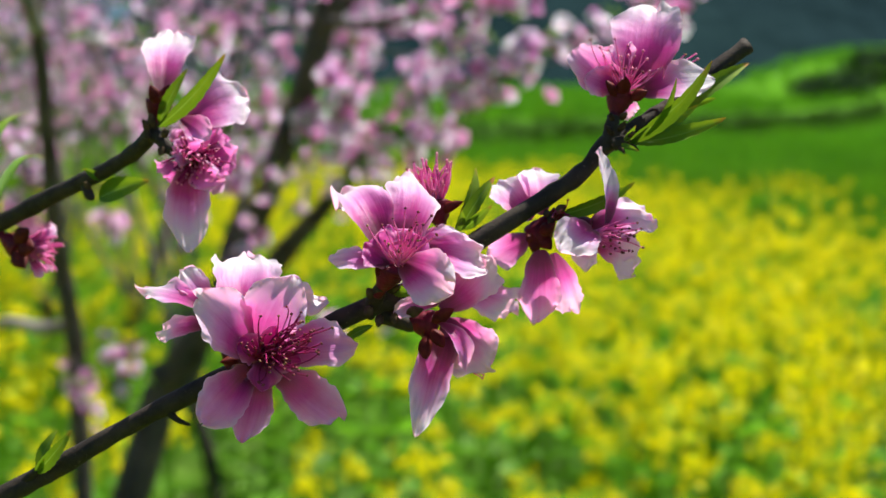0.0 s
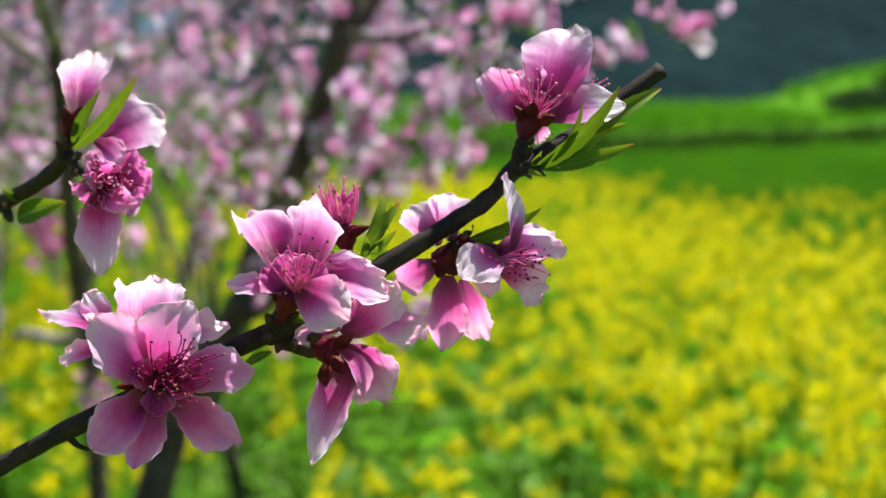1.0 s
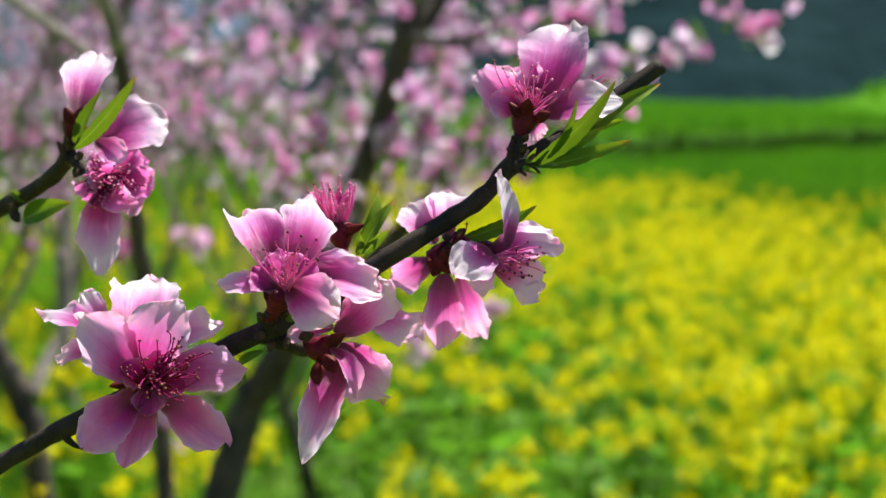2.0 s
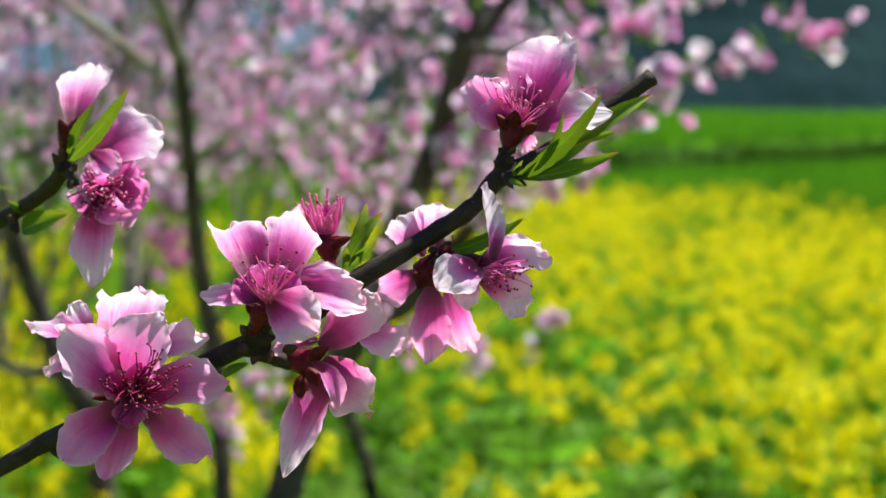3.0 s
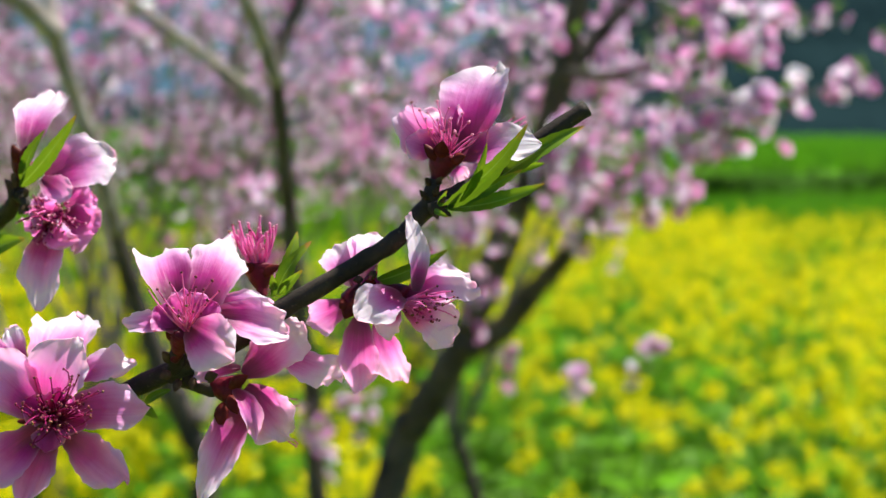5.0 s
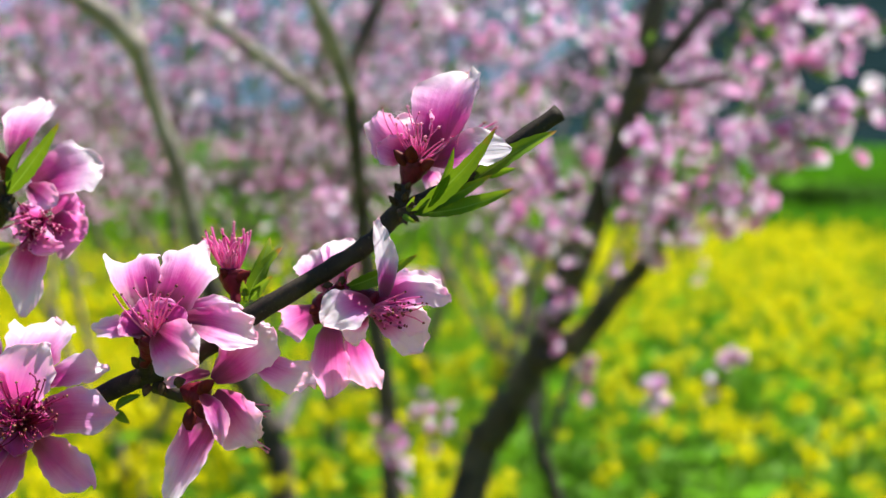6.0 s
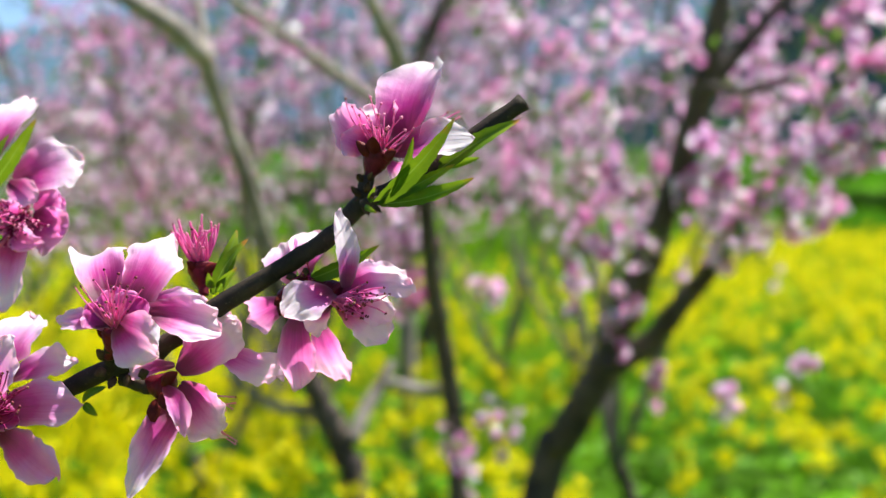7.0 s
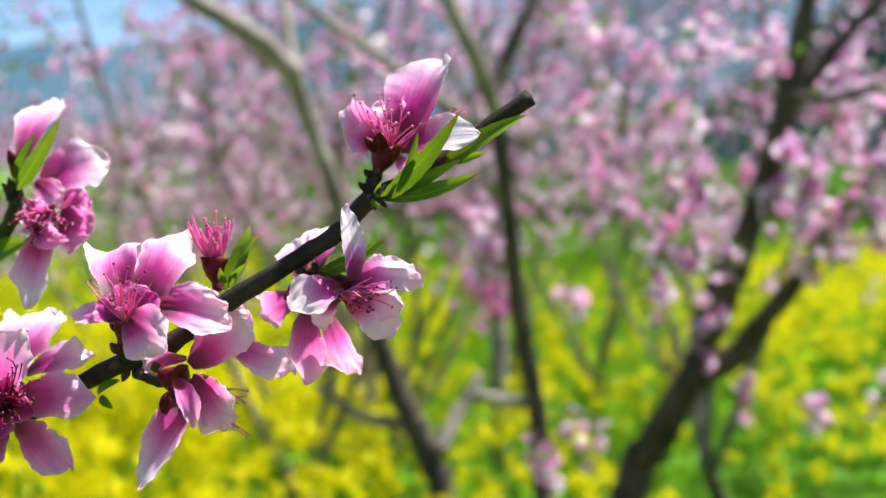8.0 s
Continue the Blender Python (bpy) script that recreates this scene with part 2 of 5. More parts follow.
def blade(base, tip, width, normal, bend, nu=14, fold=0.35, toothed=0.05, seed=0.0):
    b, e, n = Vector(base), Vector(tip), Vector(normal).normalized()
    length = (e - b).length
    rib = (e - b) / length
    n = (n - rib * n.dot(rib)).normalized()
    side = rib.cross(n)
    verts, faces, uvs = [], [], []
    cols = (-1, -0.55, 0, 0.55, 1)
    for i in range(nu + 1):
        u = i / nu
        half = width / 2 * (math.sin(math.pi * min(1.0, u**0.8)) ** 0.8 if 0 < u < 1 else 0.0) + width * 0.03
        for s in cols:
            tooth = 1 + (toothed * (1 if i % 2 else -1) if abs(s) == 1 else 0)
            h = bend * 4 * u * (1 - u) * length + fold * half * abs(s) + 0.05 * width * noise.noise(Vector((u * 4 + seed, s, seed)))
            verts.append(b + rib * length * u + side * half * s * tooth + n * h)
            uvs.append((u, (s + 1) / 2))
    for i in range(nu):
        for j in range(4):
            a = i * 5 + j
            faces.append((a, a + 1, a + 6, a + 5))
    return verts, faces, uvs


def leaf(parent, base, tip, width, normal, bend=0.1):
    v, f, uv = blade(base, tip, width, normal, bend, 16, 0.5, 0.06, base[0] * 50)
    return mesh_object("leaf", v, f, [leaf_mat], parent, uvs=uv)


def sepal(bl, base, tip, width):
    b, e = Vector(base), Vector(tip)
    n = Vector((0.1, -1, 0.3))
    v, f, uv = blade(base, tip, width, n, 0.14, 10, -0.5, 0.02, base[0] * 70)
    ob = mesh_object("sepal", v, f, [sepal_mat], bl, uvs=uv)
    mod = ob.modifiers.new("body", "SOLIDIFY")
    mod.thickness = 0.0004
    return ob


def bud_scale(parent, base, tip, width):
    """A dry scale at a node of the twig."""
    v, f, uv = blade(base, tip, width, (0.2, -1, 0.2), 0.18, 8, -0.6, 0.04, base[0] * 90)
    ob = mesh_object("bud_scale", v, f, [scale_mat], parent, uvs=uv)
    mod = ob.modifiers.new("body", "SOLIDIFY")
    mod.thickness = 0.0003
    return ob


def stamens(bl, centre, tips, count, spread, pale, thick=1.0):
    """Single stamens, each a curved filament with its anther, that fan out towards the tips."""
    c = Vector(centre)
    rng = random.Random(int(c.x * 1e5) + count)
    for k in range(count):
        aim = Vector(tips[k % len(tips)])
        if k >= len(tips):
            aim = aim.lerp(Vector(tips[(k * 5 + 3) % len(tips)]), rng.random() * 0.6)
            aim = c + (aim - c) * rng.uniform(0.38, 1.0)
        ln = (aim - c).length
        j = lambda a: Vector((rng.uniform(-a, a), rng.uniform(-a, a), rng.uniform(-a, a)))
        aim = aim + j(ln * spread * 0.5)
        mid = c.lerp(aim, 0.6) + j(ln * 0.22)
        root = c + j(0.0007)
        pts = []
        for i in range(6):
            t = i / 5
            p = root * (1 - t) ** 2 + mid * 2 * t * (1 - t) + aim * t * t
            pts.append((tuple(p), thick * (0.00022 if pale == 1 else 0.0002) * (1.15 - 0.5 * t)))
        # plain straight runs keep the tube light
        verts, faces = [], []
        for i, (p, r) in enumerate(pts):
            tan = (Vector(pts[min(i + 1, 5)][0]) - Vector(pts[max(i - 1, 0)][0])).normalized()
            u = tan.cross(Vector((0.31, -0.9, 0.3))).normalized()
            w = tan.cross(u)
            for a in range(4):
                an = a * math.pi / 2
                verts.append(Vector(p) + (u * math.cos(an) + w * math.sin(an)) * r)
        for i in range(5):
            for a in range(4):
                faces.append((i * 4 + a, i * 4 + (a + 1) % 4, i * 4 + 4 + (a + 1) % 4, i * 4 + 4 + a))
        nf = len(faces)
        end = Vector(pts[-1][0])
        d = (end - Vector(pts[-2][0])).normalized()
        u = d.cross(Vector((0.31, -0.9, 0.3))).normalized()
        w = d.cross(u)
        s0 = len(verts)
        ra = 0.00036 * rng.uniform(0.8, 1.2)
        verts += [end - d * ra * 0.9, end + d * ra * 1.3]
        for a in range(5):
            an = a * 2 * math.pi / 5
            verts.append(end + (u * math.cos(an) * 1.15 + w * math.sin(an) * 0.85) * ra)
        for a in range(5):
            a2 = (a + 1) % 5
            faces += [(s0, s0 + 2 + a2, s0 + 2 + a), (s0 + 1, s0 + 2 + a, s0 + 2 + a2)]
        mats = [filament_pale if pale and (pale < 3 or k % 3 == 0) else filament_deep, anther_pink if pale in (1, 3) and k % 9 else anther_tan if k % 7 == 0 else anther_dark]
        mesh_object("stamen", verts, faces, mats, bl, slots=[0] * nf + [1] * (len(faces) - nf))


# ---- ground, fields, hills ----
def step(a, lo, hi):
    t = min(1.0, max(0.0, (a - lo) / (hi - lo)))
    return t * t * (3 - 2 * t)


def bank_line(x):
    """How far off the upper terrace begins: its bank runs aslant across the valley floor."""
    return 35.0 + 1.4 * min(8.5, max(-3.0, x - 3.8))


def rise(x, y):
    """Height of the ground: a level field, then low terraces and a mound."""
    h = 0.0
    far = max(0.0, y - 21.0)
    bank = bank_line(x)
    if far > 0:
        h += 0.30 * min(1.0, far / 0.6) + 0.024 * min(far, bank - 21.0)
    if y > bank:
        h += 0.60 * min(1.0, (y - bank) / 0.5) + 0.022 * min(y - bank, 45.0)
    swell = min(1.0, max(0.0, (x - 10.4) / 4.4))
    h += 1.2 * swell * swell * (3 - 2 * swell) * math.exp(-(((y - 62.0) / 16.0) ** 2)) * (1 + 0.02 * x)
    h += 0.04 * noise.noise(Vector((x * 0.3, y * 0.3, 0)))
    return h


soil_grass = plain("grass_under_crop", (0.035, 0.060, 0.012), (0.085, 0.17, 0.018), 2.2, 0.9, 0.6, 0.03)
wheat_mat = plain("young_wheat", (0.07, 0.21, 0.008), (0.13, 0.33, 0.012), 0.5, 0.8, 0.8, 0.06)
bank_mat = plain("bank_grass", (0.03, 0.085, 0.008), (0.06, 0.15, 0.012), 1.2, 0.9, 0.8, 0.05)


def build_ground():
    ys = list(np.arange(-8, 20.5, 1.5)) + [20.6, 21.0, 21.3, 21.6, 23, 26, 30, 33, 34.7, 35.0, 35.25, 35.5, 37, 40, 44, 48, 52, 56, 60, 64, 68, 72, 76, 80, 90,
                                           110, 150, 220, 350, 600, 1200, 3000]
    ys = [-3000, -400, -60] + [float(v) for v in ys]
    xs = [-3000, -700, -200, -80] + [float(v) for v in np.arange(-48, 48.1, 3.0)] + [80, 200, 700, 3000]
    # rows near the bank follow it
    pull = lambda v: step(v, 26.0, 33.0) * (1 - step(v, 37.0, 60.0))
    verts = []
    for y in ys:
        for x in xs:
            yy = y + (bank_line(x) - 35.0) * pull(y)
            verts.append((x, yy, rise(x, yy)))
    faces, slots = [], []
    w = len(xs)
    for i in range(len(ys) - 1):
        for j in range(w - 1):
            faces.append((i * w + j, i * w + j + 1, (i + 1) * w + j + 1, (i + 1) * w + j))
            mid = (ys[i] + ys[i + 1]) / 2
            slots.append(2 if (21.0 <= mid <= 21.6 or 35.0 <= mid <= 35.5) else 1 if mid > 20.8 else 0)
    ob = mesh_object("ground", verts, faces, [soil_grass, wheat_mat, bank_mat], slots=slots)
    tagged(ob, "green valley ground with terraced fields", "ground", kind="structure")


build_ground()

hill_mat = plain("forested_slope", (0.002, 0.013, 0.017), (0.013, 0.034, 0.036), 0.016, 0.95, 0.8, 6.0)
# the pale blue of distance haze is put into this base colour
far_haze_mat = plain("haze_tinted_slope", (0.034, 0.080, 0.120), (0.06, 0.115, 0.16), 0.006, 0.95, 0.6, 10.0)


def mountain(name, label, dist, deep, top, mat, seed):
    """A ridge round the valley: top(angle to the right of +y, in degrees) gives its height over the distance."""
    verts, faces = [], []
    na, nr = 180, 22
    for i in range(na + 1):
        a = -75 + 150 * i / na
        for j in range(nr + 1):
            r = dist + deep * j / nr
            k = math.sin(math.pi / 2 * j / nr) ** 0.9
            x, y = r * math.sin(radians(a)), r * math.cos(radians(a))
            rough = noise.fractal(Vector((x, y, seed)) * (3.2 / deep), 1.0, 2.1, 5)
            z = top(a) * dist * k * (1 + 0.28 * rough) - 4 * (1 - k)
            verts.append((x, y, z))
    for i in range(na):
        for j in range(nr):
            a = i * (nr + 1) + j
            faces.append((a, a + nr + 1, a + nr + 2, a + 1))
    tagged(mesh_object(name, verts, faces, [mat]), label, "mountain", kind="structure")


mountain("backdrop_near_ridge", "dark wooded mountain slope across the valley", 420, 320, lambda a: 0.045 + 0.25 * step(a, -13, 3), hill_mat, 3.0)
mountain("backdrop_far_ridge", "hazy far mountain range", 1500, 900, lambda a: 0.105 + 0.045 * step(a, -27.5, -21.0) + 0.006 * math.sin(a * 0.5), far_haze_mat, 9.0)

# ---- mustard crop ----
yellow = plain("mustard_petal", (0.78, 0.70, 0.001), (0.88, 0.84, 0.003), 40.0, 0.6, 0, 0, 0.45)
green = plain("mustard_leaf", (0.10, 0.27, 0.010), (0.19, 0.46, 0.020), 14.0, 0.6, 0, 0, 0.55)

under_green = plain("undergrowth_leaf", (0.07, 0.18, 0.008), (0.16, 0.36, 0.016), 14.0, 0.6, 0, 0, 0.45)


def plant(rng, height, heads, florets=(20, 30), size=1.0):
    """Verts, faces and material slots of one mustard plant, as arrays."""
    v, f, s = [], [], []

    def quad(a, b, c, d, m):
        k = len(v)
        v.extend([a, b, c, d])
        f.append((k, k + 1, k + 2, k + 3))
        s.append(m)

    def rod(a, b, r):
        dx = Vector((r, 0, 0))
        dy = Vector((0, r, 0))
        quad(a - dx, a + dx, b + dx * 0.6, b - dx * 0.6, 1)
        quad(a - dy, a + dy, b + dy * 0.6, b - dy * 0.6, 1)

    top = Vector((rng.uniform(-0.08, 0.08), rng.uniform(-0.08, 0.08), height))
    rod(Vector((0, 0, 0)), top, 0.005)
    for k in range(9):
        z = rng.uniform(0.1, 0.85) * height
        a = rng.uniform(0, 6.28)
        d = Vector((math.cos(a), math.sin(a), rng.uniform(0.1, 0.7))).normalized()
        w = Vector((-math.sin(a), math.cos(a), 0)) * rng.uniform(0.015, 0.035)
        ln = rng.uniform(0.08, 0.18)
        o = top * (z / height)
        m = o + d * ln * 0.55
        quad(o, m - w, o + d * ln + Vector((0, 0, -0.03)), m + w, 1)
    for k in range(heads):
        a = rng.uniform(0, 6.28)
        o = top * rng.uniform(0.55, 0.85)
        e = o + Vector((math.cos(a), math.sin(a), 0)) * rng.uniform(0.04, 0.16) + Vector((0, 0, rng.uniform(0.08, 0.26)))
        if k == 0:
            e = top
        else:
            rod(o, e, 0.003)
        for q in range(rng.randint(*florets)):
            c = e + Vector((rng.gauss(0, 0.016), rng.gauss(0, 0.016), rng.gauss(-0.008, 0.015)))
            n = Vector((rng.gauss(0, 1), rng.gauss(0, 1), rng.gauss(0.8, 0.6))).normalized()
            u = n.orthogonal().normalized()
            w = n.cross(u)
            r = rng.uniform(0.009, 0.014) * size
            quad(c - u * r, c - w * r * 0.4, c + u * r, c + w * r * 0.4, 0)
            quad(c - w * r, c + u * r * 0.4, c + w * r, c - u * r * 0.4, 0)
    return np.array([tuple(p) for p in v]), np.array(f), np.array(s)


def scatter(name, label, category, kinds, places, mats, rng):
    """Joins many turned and scaled copies of a few plants into one object. places: x, y, z, size."""
    vs, fs, ss, n = [], [], [], 0
    for x, y, z, size in places:
        v, f, s = kinds[rng.randrange(len(kinds))]
        a = rng.uniform(0, 6.28)
        c, d = math.cos(a), math.sin(a)
        vs.append(np.stack([(v[:, 0] * c - v[:, 1] * d) * size + x, (v[:, 0] * d + v[:, 1] * c) * size + y, v[:, 2] * size + z], 1))
        fs.append(f + n)
        ss.append(s)
        n += len(v)
    ob = mesh_object(name, np.concatenate(vs), np.concatenate(fs).tolist(), mats, smooth=False, slots=np.concatenate(ss))
    return tagged(ob, label, category, kind="stuff")


def crop_edge(y):
    """The mustard's slanting edge towards the wheat."""
    return 1.5 + max(0.0, 20.5 - y) * 0.122 + max(0.0, 10.5 - y) * 1.2


def crop_end(x, y):
    """How far the mustard reaches: under the orchard it gives way to grass."""
    return 7.6 + 13.4 * step(x / y, -0.19, -0.09) + 1.6 * noise.noise(Vector((x * 0.7, y * 0.4, 7.0)))


def build_crop():
    rng = random.Random(11)
    kinds = [plant(rng, rng.uniform(0.70, 0.86), rng.randint(3, 5)) for _ in range(10)]
    leafy = [plant(rng, rng.uniform(0.35, 0.55), 0) for _ in range(4)]
    places, low = [], []
    y = 2.2
    while y < 20.6:
        dens = 32 if y < 7 else 30
        stepy = 0.14
        left, right = -0.62 * y - 0.6, 0.36 * y + 0.6
        for _ in range(int((right - left) * stepy * dens)):
            x = rng.uniform(left, right)
            yy = y + rng.uniform(0, stepy)
            # bare, greener gaps between the sown strips
            gap = noise.noise(Vector((x * 0.9, yy * 0.5, 4.0)))
            thin = step(x, -0.34 * yy - 0.15, -0.26 * yy) * (1 - step(x, 0.02 * yy, 0.10 * yy + 0.15)) * (1 - step(yy, 7.0, 10.0))
            if yy > crop_end(x, yy):
                if rng.random() < 0.5:
                    low.append((x, yy, rise(x, yy), rng.uniform(0.7, 1.2)))
                if rng.random() > 0.2 or yy > 14.0:
                    continue
            if x < -0.27 * yy - 0.3:
                places.append((x, yy + 0.05, rise(x, yy) - 0.02, rng.uniform(0.85, 1.1)))
            edge_x = crop_edge(yy) + 0.25 * noise.noise(Vector((yy * 0.8, 2.0, 0.0)))
            if (x > edge_x and (x > edge_x + 2.4 or rng.random() < 0.93)) or (edge_x - 0.9 < x < edge_x and rng.random() < 0.5):
                continue
            if gap < -0.28 or (rng.random() < 0.7 * thin):
                low.append((x, yy, 0.0, rng.uniform(0.8, 1.25)))
                continue
            places.append((x, yy, rise(x, yy) - 0.02, rng.uniform(0.85, 1.12)))
            if rng.random() < 0.5:
                low.append((x + 0.08, yy, 0.0, rng.uniform(0.8, 1.3)))
        y += stepy
    # the rest of the field, out to the orchard's edge and behind the path
    sparse = [plant(rng, rng.uniform(0.70, 0.86), 4, (4, 6), 1.9) for _ in range(6)]
    wide = []
    for k in range(10500):
        near = k % 2
        x, yy = (rng.uniform(-7.0, 5.0), rng.uniform(-5.0, 6.0)) if near else (rng.uniform(-17.0, 9.0), rng.uniform(-7.0, 20.6))
        if yy > 2.2 and -0.62 * yy - 0.6 < x < 0.36 * yy + 0.6:
            continue
        if math.hypot(x - 0.1, yy - 0.05) < 0.75 or x > crop_edge(max(yy, 3.0)):
            continue
        wide.append((x, yy, rise(x, yy) - 0.02, rng.uniform(0.8, 1.05)))
    scatter("mustard_crop", "yellow mustard thinning out across the wider field", "crop", sparse, wide, [yellow, green], rng)
    scatter("mustard_crop", "yellow flowering mustard with green stems", "crop", kinds, places, [yellow, green], rng)
    scatter("leafy_undergrowth", "low green leaves between the mustard stems", "crop", leafy, low, [yellow, under_green], rng)


build_crop()


def build_wheat():
    rng = random.Random(5)
    kinds = []
    for _ in range(5):
        v, f = [], []
        for k in range(9):
            a = rng.uniform(0, 6.28)
            o = Vector((rng.gauss(0, 0.10), rng.gauss(0, 0.10), 0))
            w = Vector((math.cos(a), math.sin(a), 0)) * 0.014
            e = o + Vector((rng.gauss(0, 0.06), rng.gauss(0, 0.06), rng.uniform(0.25, 0.42)))
            i = len(v)
            v += [o - w, o + w, e + w * 0.2, e - w * 0.2]
            f.append((i, i + 1, i + 2, i + 3))
        kinds.append((np.array([tuple(p) for p in v]), np.array(f), np.zeros(len(f), int)))
    places = []
    for _ in range(16000):
        y = 21.7 + 50 * rng.random() ** 1.7
        x = rng.uniform(-0.55 * y, 0.42 * y)
        if -0.2 < y - bank_line(x) < 0.7:
            continue
        places.append((x, y, rise(x, y) - 0.02, rng.uniform(0.8, 1.3)))
    for _ in range(9000):
        y = rng.uniform(8.5, 21.5)
        x = crop_edge(y) + rng.uniform(-0.5, 6.5)
        places.append((x, y, rise(x, y) - 0.02, rng.uniform(0.9, 1.5)))
    turf = []
    for _ in range(14000):
        y = rng.uniform(5.5, 26.0)
        x = y * rng.uniform(-0.62, -0.07)
        if y > crop_end(x, y) - 0.8:
            turf.append((x, y, rise(x, y) - 0.02, rng.uniform(0.8, 1.4)))
    fresh = plain("fresh_grass_blade", (0.175, 0.37, 0.013), (0.33, 0.52, 0.028), 0.8, 0.6, 0, 0, 0.5)
    scatter("orchard_grass", "fresh yellow-green grass under the peach trees", "grass", kinds, turf, [fresh], rng)
    blades = plain("wheat_blade", (0.085, 0.25, 0.008), (0.165, 0.39, 0.012), 0.6, 0.6, 0, 0, 0.35)
    scatter("young_wheat_field", "bright green young wheat on the terraces", "crop", kinds, places, [blades], rng)


build_wheat()


def build_weeds():
    rng = random.Random(8)
    kinds = [plant(rng, rng.uniform(0.4, 0.6), 0) for _ in range(5)]
    places = []
    for _ in range(900):
        y = rng.uniform(13.0, 20.5)
        x = crop_edge(y) + 0.15 + rng.gauss(0, 0.22)
        if noise.noise(Vector((y * 0.5, 3, 0))) > -0.2:
            places.append((x, y, rise(x, y) - 0.02, rng.uniform(0.7, 1.2)))
    for _ in range(150):
        x, y = rng.gauss(2.8, 0.4), rng.gauss(20.7, 0.25)
        places.append((x, y, rise(x, y) - 0.02, rng.uniform(0.7, 1.1)))
    for _ in range(4600):
        x = rng.uniform(-14, 16)
        y = bank_line(x) + 0.2 + rng.gauss(0, 0.15)
        places.append((x, y, rise(x, y) - 0.05, rng.uniform(0.4, 0.85)))
    dark = plain("weed_leaf", (0.025, 0.075, 0.006), (0.06, 0.15, 0.010), 8.0, 0.7, 0, 0, 0.2)
    scatter("bank_weeds", "dark green weeds along the field banks", "weeds", kinds, places, [yellow, dark], rng)


build_weeds()

shrub_leaf = plain("shrub_leaf", (0.010, 0.032, 0.007), (0.028, 0.075, 0.012), 3.0, 0.7, 0, 0, 0.2)


def shrub(x, y, wide, high, seed):
    """A round field shrub: a few stems and many small leaves with gaps."""
    rng = random.Random(seed)
    z = rise(x, y)
    ob = thing("shrub", (x, y, z), "dark green shrub on the grassy rise", "shrub", "shrubs on the rise")
    for k in range(4):
        a = k * 1.57 + rng.random()
        top = (x + math.cos(a) * wide * 0.3, y + math.sin(a) * wide * 0.3, z + high * 0.7)
        twig(ob, "stem", [((x, y, z - 0.05), 0.04), ((x + math.cos(a) * wide * 0.12, y + math.sin(a) * wide * 0.12, z + high * 0.4), 0.03), (top, 0.012)], bark_old)
    v, f = [], []
    for k in range(1500):
        d = Vector((rng.gauss(0, 1), rng.gauss(0, 1), rng.gauss(0, 1))).normalized()
        r = rng.uniform(0.55, 1.0) * (1 + 0.35 * noise.noise(d * 2.2 + Vector((seed, 0, 0))))
        p = Vector((x + d.x * wide * 0.5 * r, y + d.y * wide * 0.5 * r, z + high * 0.52 + d.z * high * 0.5 * r))
        n = Vector((rng.gauss(0, 1), rng.gauss(0, 1), rng.gauss(0.6, 1))).normalized()
        u = n.orthogonal().normalized() * rng.uniform(0.06, 0.11)
        w = n.cross(u) * 0.5
        i = len(v)
        v += [p - u, p + w, p + u, p - w]
        f.append((i, i + 1, i + 2, i + 3))
    mesh_object("crown", v, f, [shrub_leaf], ob, smooth=False)


for shrub_place in ((11.2, 49.0, 2.4, 0.9, 1), (13.0, 51.0, 2.2, 1.1, 2), (14.8, 50.0, 2.6, 1.0, 3), (13.8, 47.5, 2.0, 0.8, 4)):
    shrub(*shrub_place)

# ---- blossom of the orchard behind ----
far_petal = Mat("orchard_petal", 0.6)
tone_far = far_petal.ramp(far_petal.node("NewGeometry").outputs["Random Per Island"], [(0.0, (0.55, 0.12, 0.40)), (0.34, (0.80, 0.42, 0.75)), (0.62, (0.90, 0.72, 0.93)), (0.85, (0.96, 0.95, 1.0))])
# bunches of deeper and paler bloom
bunch = far_petal.noise(9.0, 2.0, 0.5).outputs[0]
tone_far = far_petal.mix(far_petal.ramp(bunch, [(0.50, (0, 0, 0)), (0.64, (0.6, 0.6, 0.6))]), tone_far, (0.82, 0.20, 0.54))
far_petal.colour(tone_far).leafy(tone_far, 0.55)
far_heart = plain("orchard_blossom_heart", (0.30, 0.02, 0.08), (0.50, 0.06, 0.18), 60.0)
far_leaf = plain("orchard_young_leaf", (0.08, 0.18, 0.02), (0.18, 0.30, 0.04), 20.0, 0.6, 0, 0, 0.4)
twig_far = bark_material("orchard_twig", (0.05, 0.038, 0.034), (0.17, 0.13, 0.115), 40.0)


